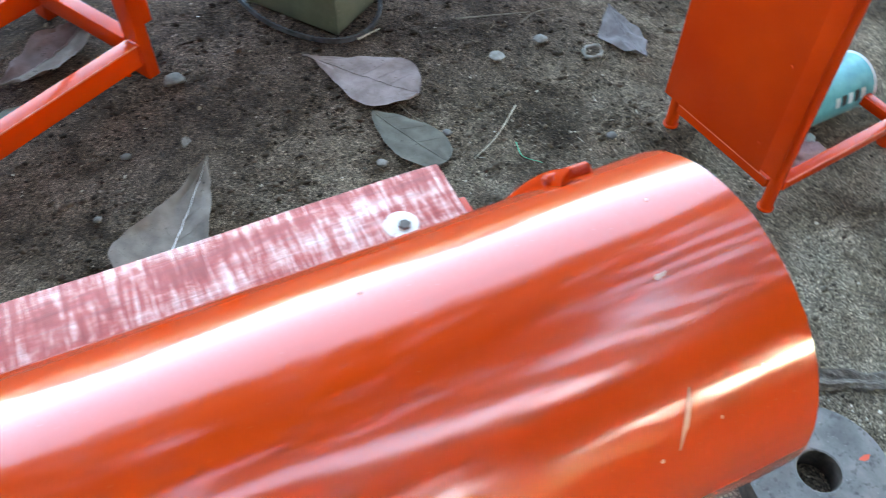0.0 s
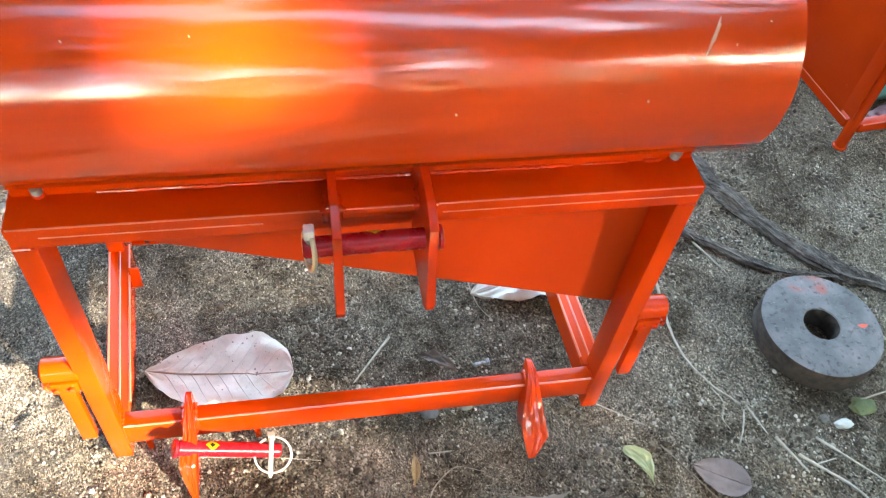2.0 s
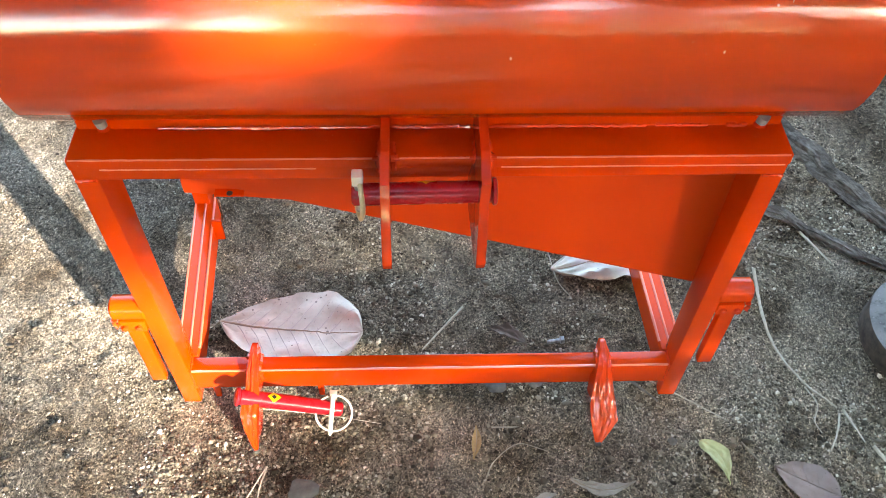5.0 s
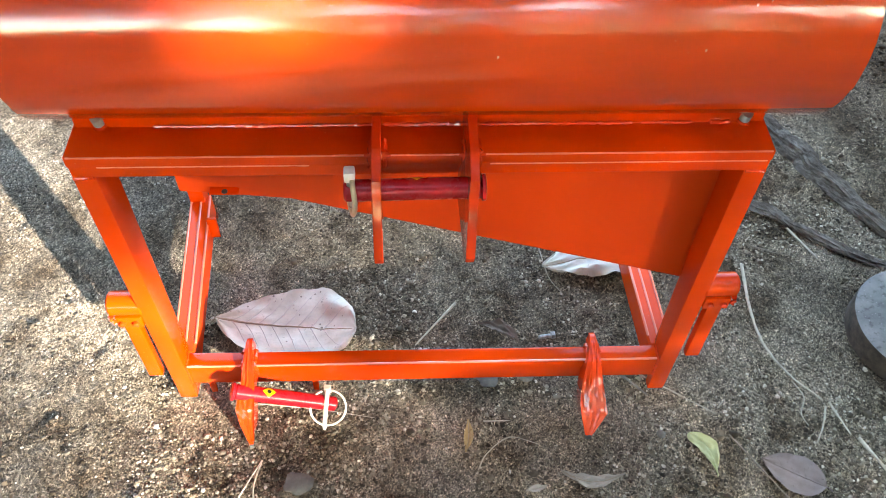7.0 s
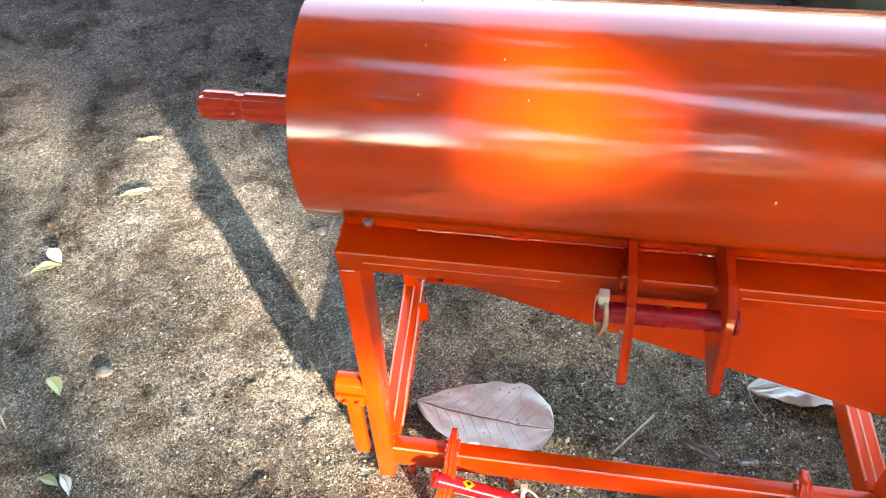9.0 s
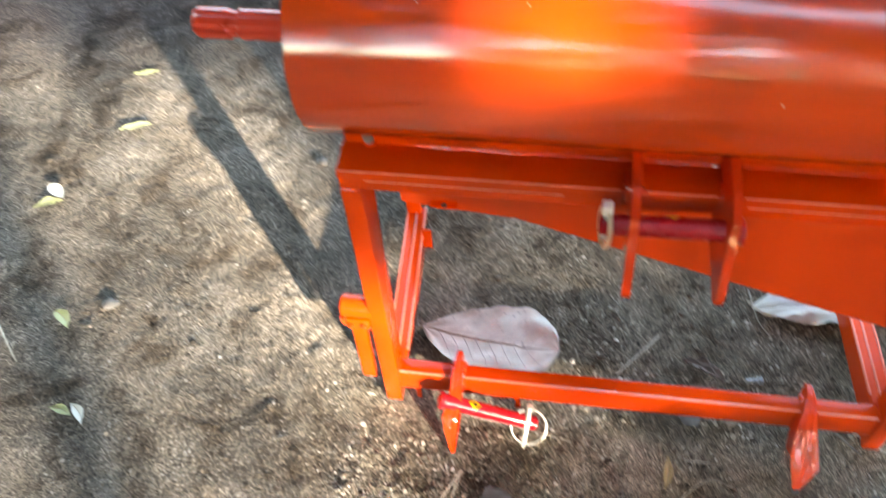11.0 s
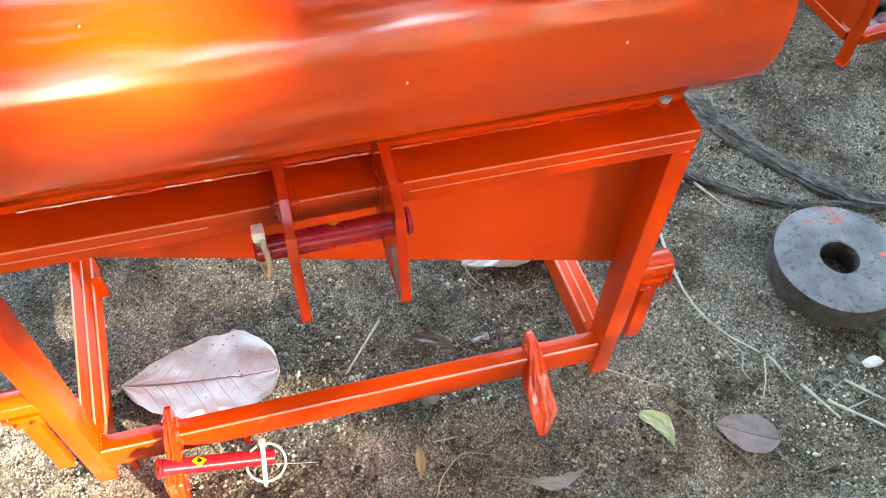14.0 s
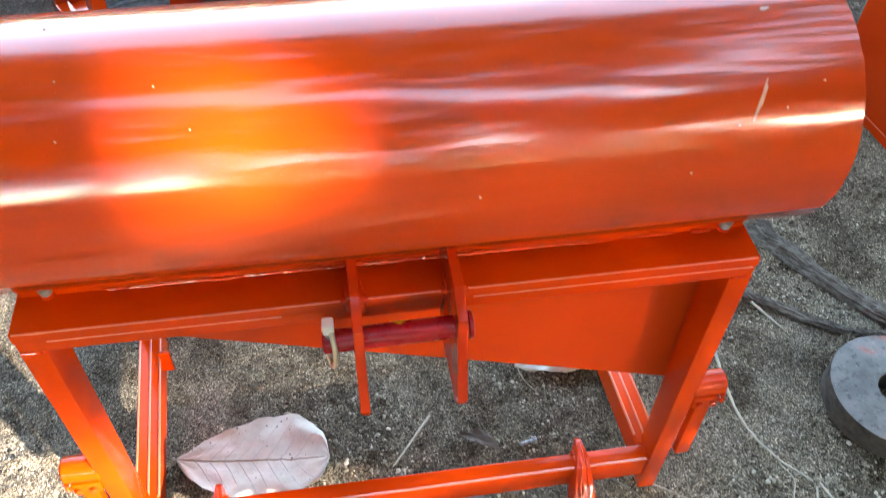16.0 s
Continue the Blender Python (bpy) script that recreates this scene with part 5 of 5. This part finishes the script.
# ---- stones and scraps ----
def stone(x, y, size, material, label, seed, flat=0.7, group="loose stones"):
    bm = bmesh.new()
    bmesh.ops.create_icosphere(bm, subdivisions=3, radius=1)
    rnd = random.Random(seed)
    sx, sy = rnd.uniform(0.8, 1.25), rnd.uniform(0.75, 1.0)
    for v in bm.verts:
        d = 1 + 0.28 * noise.noise(v.co * 1.4 + Vector((seed, 1, 2))) + 0.1 * noise.noise(v.co * 4 + Vector((seed, 5, 2)))
        v.co = Vector((x + v.co.x * size * sx * d, y + v.co.y * size * sy * d, size * flat * (v.co.z * d + 0.55)))
    single("stone", bm, material, label, "stone", group, place=(x, y, 0), angle=50)


for k, (x, y, s, m, words) in enumerate((
        (0.940, 1.165, 0.0135, M_PALESTONE, "smooth pale pebble"), (0.826, 1.152, 0.018, M_PALESTONE, "flat pale stone in the soil"),
        (0.168, 1.352, 0.019, M_STONE, "grey stone beside the second frame's leg"), (0.475, 0.952, 0.011, M_PALESTONE, "small grey pebble"),
        (0.921, 0.836, 0.012, M_STONE, "small grey pebble"), (0.624, 0.978, 0.009, M_STONE, "small grey pebble"),
        (0.528, 0.268, 0.007, M_PALESTONE, "cream pebble beside the prop"), (-0.183, -0.131, 0.022, M_DARKSTONE, "flat dark stone"),
        (0.1, 0.035, 0.018, M_STONE, "flat grey stone behind the bar"), (0.16, 0.034, 0.011, M_PALESTONE, "pale stone chip behind the bar"),
        (0.501, -0.190, 0.006, M_PALESTONE, "small pale pebble"), (0.353, -0.067, 0.007, M_PALESTONE, "small pale pebble"),
        (0.747, -0.058, 0.008, M_PALESTONE, "small white pebble"), (0.282, -0.291, 0.006, M_PALESTONE, "pale stone chip"),
        (0.306, -0.3, 0.005, M_PALESTONE, "pale stone chip"), (1.07, 1.30, 0.010, M_PALESTONE, "pale pebble"),
        (-0.05, 1.03, 0.008, M_STONE, "small grey pebble"), (-0.225, 1.395, 0.008, M_STONE, "grey stone"),
        (-0.6, 0.52, 0.012, M_STONE, "grey pebble on lit soil"), (-0.895, 0.137, 0.013, M_STONE, "brown clod on lit soil"),
        (0.03, 1.17, 0.009, M_STONE, "small grey pebble"), (0.55, 0.80, 0.010, M_STONE, "small grey pebble"))):
    stone(x, y, s, m, words if len(words.split()) > 3 else words + " lying on the soil", k, 0.14 if "flat" in words else 0.5)

# bleached shell ring
bm = bmesh.new()
pts = [(1.022 + 0.021 * math.cos(t) * (1 + 0.1 * math.sin(2 * t)), 1.076 + 0.02 * math.sin(t), 0.006 + 0.002 * math.sin(3 * t)) for t in np.linspace(0, 6.0, 20)]
sweep(pts, [0.0045 * (0.5 + 0.7 * abs(math.sin(i * 0.9))) for i in range(20)], 8, bm)
single("lime_crust", bm, M_PALESTONE, "broken ring of pale lime crust", "lump", place=(1.022, 1.076, 0))
crumpled("paper_scrap", (0.775, -0.072, 0.0), (0.014, 0.008, 0.006), mat("white_scrap", (0.75, 0.74, 0.68), 0.7), "crumpled white scrap on the soil", "scrap", 7.0)
crumpled("moss_tuft", (0.825, -0.045, 0.0), (0.022, 0.015, 0.006), leaf_mat("moss", (0.12, 0.15, 0.06), (0.23, 0.26, 0.12), (0.06, 0.08, 0.03)), "tuft of green moss beside the iron ring", "moss", 9.0)

# loose bolt on the soil
lb = thing("loose_bolt", (0.2, 0.105, 0), "galvanised bolt lying on the soil", "bolt")
part("thread", rod((0.186, 0.104, 0.006), (0.206, 0.107, 0.006), 0.0034, 14, 0.0008), M_ZINC, lb)
part("head", rod((0.206, 0.107, 0.0065), (0.212, 0.1078, 0.0065), 0.0066, 6, 0.0008), M_ZINC, lb)


# ---- loose grains on the soil ----
def grains(n=205000):
    rng = np.random.default_rng(7)
    x, y = rng.uniform(-1.35, 1.45, n), rng.uniform(-0.5, 1.75, n)
    near = rng.random(n) < 0.54
    x[near], y[near] = rng.uniform(-0.9, 0.95, near.sum()), rng.uniform(-0.45, 0.65, near.sum())
    size = np.clip(rng.lognormal(-6.65, 0.5, n), 0.0006, 0.0045)
    calm = (x < -0.42) & (rng.random(n) < 0.6)
    size[x < -0.42] *= 0.75
    size[calm] *= 0.5
    smooth = np.array([noise.noise((a * 5, b * 5, 21.0)) + 0.6 * noise.noise((a * 13, b * 13, 4.0)) < -0.05 for a, b in zip(x, y)])
    size[smooth] *= 0.5
    base = np.array([(1, 0, 0), (0.4, 0.9, 0), (-0.75, 0.65, 0), (-0.75, -0.6, 0), (0.35, -0.95, 0), (0.1, 0, 0.85), (0, 0, -0.6)], float)
    tri = [(0, 1, 5), (1, 2, 5), (2, 3, 5), (3, 4, 5), (4, 0, 5), (1, 0, 6), (2, 1, 6), (3, 2, 6), (4, 3, 6), (0, 4, 6)]
    spin = rng.uniform(0, 6.28, n)
    j = rng.uniform(0.7, 1.3, (n, 7, 3))
    p = base[None] * j * size[:, None, None]
    c, s = np.cos(spin)[:, None], np.sin(spin)[:, None]
    px, py = p[:, :, 0] * c - p[:, :, 1] * s, p[:, :, 0] * s + p[:, :, 1] * c
    zz = np.array([hills(a, b) for a, b in zip(x, y)])
    verts = np.stack([px + x[:, None], py + y[:, None], p[:, :, 2] * 0.8 + zz[:, None] + size[:, None] * 0.25], 2).reshape(-1, 3)
    faces = (np.array(tri)[None] + 7 * np.arange(n)[:, None, None]).reshape(-1, 3)
    me = bpy.data.meshes.new("gravel")
    me.from_pydata(verts.tolist(), [], faces.tolist())
    me.materials.append(M_GRAVEL)
    tagged(new("gravel", me), "coarse sand and fine gravel grains scattered on the soil", "gravel", kind="stuff")


grains()


def crumbs(n=16000):
    """Soft clods of dark soil, a few millimetres across, gathered in loose patches."""
    rng = np.random.default_rng(23)
    x, y = rng.uniform(-1.2, 1.4, n), rng.uniform(-0.45, 1.6, n)
    keep = np.array([noise.noise((a * 4, b * 4, 31.0)) + 0.5 * noise.noise((a * 11, b * 11, 14.0)) > (-0.3 if b > 0.6 and a > -0.2 else 0.0 if a > -0.42 else 0.3) for a, b in zip(x, y)])
    x, y = x[keep], y[keep]
    bm = bmesh.new()
    bmesh.ops.create_icosphere(bm, subdivisions=1, radius=1)
    base = np.array([v.co[:] for v in bm.verts])
    tri = np.array([[v.index for v in f.verts] for f in bm.faces])
    bm.free()
    k = len(x)
    size = np.clip(rng.lognormal(-6.0, 0.4, k), 0.0012, 0.0065)
    size[y > 0.6] *= 1.35
    p = base[None] * rng.uniform(0.45, 1.35, (k, len(base), 1)) * (size[:, None, None] * np.array((1.2, 0.95, 0.62)))
    zz = np.array([hills(a, b) for a, b in zip(x, y)])
    p += np.stack([x, y, zz + size * 0.18], 1)[:, None]
    faces = tri[None] + len(base) * np.arange(k)[:, None, None]
    m = mat("crumbly_soil", (0.1, 0.085, 0.07), 0.95, gloss=0.1)
    nd = Nodes(m)
    tone = nd.ramp(nd.random(True), (0.0, (0.06, 0.049, 0.036)), (0.6, (0.14, 0.116, 0.086)), (1.0, (0.27, 0.232, 0.177)))
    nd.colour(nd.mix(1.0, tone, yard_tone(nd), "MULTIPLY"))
    nd.bump(nd.noise(500, 4), 0.7, 0.0015)
    me = bpy.data.meshes.new("soil_crumbs")
    me.from_pydata(p.reshape(-1, 3).tolist(), [], faces.reshape(-1, 3).tolist())
    me.polygons.foreach_set("use_smooth", [True] * len(me.polygons))
    me.materials.append(m)
    tagged(new("soil_crumbs", me), "dark soft crumbs of soil in loose patches", "soil", kind="stuff")


crumbs()


# ---- flakes of dry leaf and short fibres among the grains ----
def litter(n=1500, fibres=420):
    rng = np.random.default_rng(19)
    k = n + fibres
    x, y = rng.uniform(-1.15, 1.4, k), rng.uniform(-0.42, 1.7, k)
    spin = rng.uniform(0, 6.28, k)
    long_, wide = np.clip(rng.lognormal(-6.1, 0.45, k), 0.0012, 0.006), rng.uniform(0.35, 0.8, k)
    long_[n:] = rng.uniform(0.004, 0.012, fibres)
    wide[n:] = rng.uniform(0.05, 0.09, fibres)
    z = np.array([hills(a, b) for a, b in zip(x, y)]) + 0.0018
    lean = rng.normal(0, 0.25, (k, 2))
    pts = []
    for u, v in ((-1, 0), (-0.35, -1), (0.45, -0.8), (1, 0.1), (0.3, 0.9), (-0.5, 0.75)):
        jit = rng.uniform(0.75, 1.25, k)
        a, b = u * long_ * jit, v * long_ * wide * jit
        pts.append(np.stack([x + a * np.cos(spin) - b * np.sin(spin), y + a * np.sin(spin) + b * np.cos(spin), z + a * lean[:, 0] + b * lean[:, 1] + np.abs(b) * 0.3], 1))
    top = np.stack(pts, 1)
    low = top - np.array((0, 0, 0.0005))
    verts = np.concatenate([top, low], 1).reshape(-1, 3)
    faces = []
    for i in range(k):
        o = i * 12
        faces.append(tuple(o + j for j in range(6)))
        faces.append(tuple(o + 6 + j for j in range(5, -1, -1)))
        faces += [(o + j, o + 6 + j, o + 6 + (j + 1) % 6, o + (j + 1) % 6) for j in range(6)]
    m = mat("dry_litter", (0.2, 0.16, 0.11), 0.8, gloss=0.2)
    nd = Nodes(m)
    nd.colour(nd.ramp(nd.random(True), (0.0, (0.03, 0.024, 0.018)), (0.45, (0.11, 0.085, 0.06)), (0.75, (0.26, 0.2, 0.135)), (0.93, (0.42, 0.36, 0.27)), (1.0, (0.6, 0.56, 0.48))))
    me = bpy.data.meshes.new("leaf_litter")
    me.from_pydata(verts.tolist(), [], faces)
    me.materials.append(m)
    tagged(new("leaf_litter", me), "small flakes of dry leaf and straw fibres on the soil", "litter", kind="stuff")


litter()


# ---- unseen trees, added round the place to shape shade and reflections ----
def foliage_mat():
    m = mat("tree_leaves", (0.06, 0.1, 0.03), 0.5)
    n = Nodes(m)
    n.colour(n.ramp(n.random(True), (0.0, (0.03, 0.055, 0.018)), (0.6, (0.06, 0.10, 0.03)), (1.0, (0.11, 0.14, 0.045))))
    return m


M_FOLIAGE = foliage_mat()


def leaves_mesh(name, centres, size, rng):
    """Many small bent leaves at the given places."""
    n = len(centres)
    a = rng.normal(size=(n, 3))
    a /= np.linalg.norm(a, axis=1)[:, None]
    b = np.cross(a, rng.normal(size=(n, 3)))
    b /= np.linalg.norm(b, axis=1)[:, None]
    k = size * rng.uniform(0.7, 1.3, n)[:, None]
    up = np.cross(a, b)
    pts = np.stack([centres - a * k, centres + b * k * 0.45 + up * k * 0.12, centres + a * k, centres - b * k * 0.45 + up * k * 0.12], 1).reshape(-1, 3)
    quad = np.arange(n)[:, None] * 4
    faces = np.concatenate([quad + np.array([[0, 1, 2]]), quad + np.array([[0, 2, 3]])])
    me = bpy.data.meshes.new(name)
    me.from_pydata(pts.tolist(), [], faces.tolist())
    me.materials.append(M_FOLIAGE)
    return me


def tree(x, y, label, centres, size, girth, height, seed, limbs=6, sway=0.06):
    rng = np.random.default_rng(seed)
    rnd = random.Random(seed)
    top = thing("tree", (x, y, 0), label, "tree", "trees round the yard")
    line = [Vector((x + sway * math.sin(k * 0.9 + seed) * (k > 2), y + sway * math.cos(k * 1.3 + seed) * (k > 2), height * k / 10)) for k in range(11)]
    part("trunk", sweep(line, [girth * (1.25 - 0.08 * k) if k else girth * 1.5 for k in range(11)], 14), M_ROOT, top)
    mid = Vector(centres.mean(axis=0))
    high = centres[centres[:, 2] > np.quantile(centres[:, 2], 0.5 if sway > 0.02 else 0.9)]
    for k in range(limbs):
        e = Vector(high[rnd.randrange(len(high))])
        a = line[6 + k % 4 if sway > 0.02 else 10]
        part("limb", sweep([a, a.lerp(e, 0.5) + Vector((0, 0, 0.25)), e], [girth * 0.4, girth * 0.25, girth * 0.08], 8), M_ROOT, top)
    crown = new("crown", leaves_mesh("crown", centres - np.array((x, y, 0)), size, rng))
    crown.parent = top
    return top


def clumps(rng, n, centre, radius, squash=0.7, knots=26):
    """Places of leaves gathered in knots inside an uneven crown."""
    k = rng.normal(size=(knots, 3))
    k /= np.linalg.norm(k, axis=1)[:, None]
    k *= (rng.random(knots) ** 0.4)[:, None] * radius
    pick = rng.integers(0, knots, n)
    p = k[pick] + rng.normal(size=(n, 3)) * radius * 0.24
    p[:, 2] *= squash
    return p + np.array(centre)


# unseen trees added at the sides and in front to block sky, crowns above eye height; the back stays open to the sky
rng = np.random.default_rng(11)
for k, deg in enumerate((-175, -150, -128, -18, 158, 182)):
    a = radians(deg)
    dist = 5.2 + 1.5 * rng.random()
    x, y = dist * math.cos(a), dist * math.sin(a)
    c = clumps(rng, 2600, (x, y, 3.4 + rng.random()), 2.0 + 0.5 * rng.random())
    tree(x, y, "unseen leafy tree added to block sky and darken reflections", c, 0.16, 0.13, 3.6, 30 + k)
for k, (deg, wide) in enumerate(((-84, 1.25), (-108, 1.9))):
    x, y = 6.0 * math.cos(radians(deg)), 6.0 * math.sin(radians(deg))
    c = clumps(rng, 1100, (x, y, 3.9), wide, 0.95)
    tree(x, y, "unseen leafy tree added to block sky and darken reflections", c, 0.16, 0.12, 3.4, 40 + k)
def in_gap(x, y, z):
    """A ragged gap left between the added crowns for the drum's sky streaks, from above its left end out to the front.
    """
    k = 4.3 / (z - 0.7)
    a, b = x * k + 1.1, y * k + 1.1
    along = min(1.0, max(0.0, (a * 3.6 - b * 2.4) / 18.72))
    off = math.hypot(a - 3.6 * along, b + 2.4 * along)
    return off < 0.36 + 0.3 * noise.noise((x * 1.7, y * 1.7, 2.0))


# unseen canopy added overhead to block the sky, open towards the back
for k, (x, y) in enumerate(((-2.6, -2.2), (2.9, -1.0), (-3.4, 2.4), (3.2, 2.6))):
    px = rng.uniform(-6, 0.2, 5200) if x < 0 else rng.uniform(-0.2, 6, 5200)
    py = rng.uniform(-6, -0.9, 5200) if y < 0 else rng.uniform(-0.9, 3.0, 5200)
    pz = rng.uniform(4.6, 5.7, 5200)
    keep = np.array([noise.noise((a * 0.9, b * 0.9, 3.0)) + 0.5 * noise.noise((a * 2.3, b * 2.3, 9.0)) > -0.45 and not in_gap(a, b, h) and (not (2.2 < a < 5.8 and -2.6 < b < 2.6) or noise.noise((a * 2, b * 2, 8.0)) > 0.05) for a, b, h in zip(px, py, pz)])
    c = np.stack([px, py, pz], 1)[keep]
    tree(x, y, "unseen tall tree added to block the sky overhead", c, 0.18, 0.16, 5.0, 50 + k)


def hedge():
    """Unseen leaves all round, added to block low sky, seen only in the gloss of the paint."""
    pts = []
    for i in range(26000):
        a = rng.uniform(0, 2 * math.pi)
        back = math.sin(a) > 0.35
        toward, across = math.cos(a) * SUN_X + math.sin(a) * SUN_Y, 7.2 * (math.cos(a) * ACROSS.x + math.sin(a) * ACROSS.y)
        near_sun = toward > 0 and -1.6 < across < 2.2 and not (across < -0.95 and rng.random() < 0.4)
        top = (2.0 if back else 1.85 if near_sun else 2.7) + (0.1 if near_sun else 1.4 if back else 0.8) * noise.noise((math.cos(a) * 5, math.sin(a) * 5, 1.0))
        if -2.18 < math.atan2(math.sin(a), math.cos(a)) < -1.75:
            top *= 0.3
        r = (9.0 if back else 7.2) + rng.uniform(-0.8, 0.8)
        pts.append((r * math.cos(a), r * math.sin(a), rng.uniform(0.03, top)))
    tagged(new("undergrowth", leaves_mesh("undergrowth", np.array(pts), 0.16, rng)), "unseen dark leaves added round the yard for reflections", "bushes", kind="stuff")


hedge()


def sunside(s, u, h):
    """A place s metres towards the sun, u across, on the sunbeam that passes h above the soil at the machine."""
    return Vector((SUN_X, SUN_Y, 0)) * s + ACROSS * u + Vector((0, 0, h + s * math.tan(SUN_EL)))


# unseen trees towards the sun, added to shape its patches
def sun_blocker(s, u_trunk, n, size, test, seed, girth, label):
    rng = np.random.default_rng(seed)
    pts = []
    while len(pts) < n:
        u, h = rng.uniform(-2.2, 2.4), rng.uniform(-0.6, 3.6)
        if rng.random() < (3.6 - h) / 1.5 and test(u, h, rng):
            pts.append(sunside(s + rng.uniform(-0.7, 0.9), u, h))
    p = sunside(s, u_trunk, 0)
    tree(p.x, p.y, label, np.array([tuple(q) for q in pts]), size, girth, p.z + 1.2, seed, 3, 0.01)


def near_test(u, h, rng):
    # hole left in the added crown so a sun spot lands on the drum
    r = math.hypot((u + 0.083) / 0.034, (h - 0.757) / 0.04) + 0.25 * noise.noise((u * 14, h * 14, 6.0))
    if r < 2.5:
        return r > 1.1 and rng.random() < 0.15 * (r - 0.8) ** 2.2
    if u > 0.45:
        return True
    if u < -0.45:
        return h > 0.57
    if u < -0.02:
        return h > 0.425 + 0.05 * max(0.0, min(1.0, (u + 0.22) / 0.18)) + 0.012 * math.sin(u * 31)
    return h > 0.48 + 0.02 * math.sin(u * 9)


def low_test(u, h, rng):
    if u < -0.2:
        return u > -0.48 and h < 0.05 and rng.random() < (0.1 if u < -0.3 else 0.7)
    return h < 0.015 + 0.02 * math.sin(u * 13)


def thin_test(u, h, rng):
    return -0.17 < u < 0.46 and 0.0 < h < 0.5 and rng.random() < 0.9


def veil_test(u, h, rng):
    return -2.1 < u < -0.4 and -0.05 < h < 0.62


sun_blocker(5.0, -0.725, 30000, 0.072, near_test, 71, 0.08, "unseen slim tree added so its crown shades the machine")
sun_blocker(4.2, 1.4, 7400, 0.042, low_test, 72, 0.05, "unseen low leafy shrub added to shade the front soil")
sun_blocker(12.0, 0.9, 700, 0.055, thin_test, 73, 0.08, "unseen far slim tree added to thin the sunlight")
sun_blocker(11.0, -2.4, 860, 0.055, veil_test, 74, 0.08, "unseen far slim tree added to thin the sunlight")


def far_tree(u, n, seed):
    """An unseen tall loose crown beyond the yard, added to dim low sky, its top just under the sun."""
    rng = np.random.default_rng(seed)
    pts = [tuple(Vector((SUN_X, SUN_Y, 0)) * (25 + rng.uniform(-1, 1)) + ACROSS * (u + rng.uniform(-2.6, 2.6)) + Vector((0, 0, rng.uniform(2.2, 7.3)))) for k in range(n)]
    foot = Vector((SUN_X, SUN_Y, 0)) * 25 + ACROSS * u
    tree(foot.x, foot.y, "unseen far tall tree added to dim the low sky", np.array(pts), 0.3, 0.16, 5.5, seed, 5, 0.03)


for k, u in enumerate((-10.0, -5.0, 0.0, 5.0, 10.0)):
    far_tree(u, 420, 90 + k)
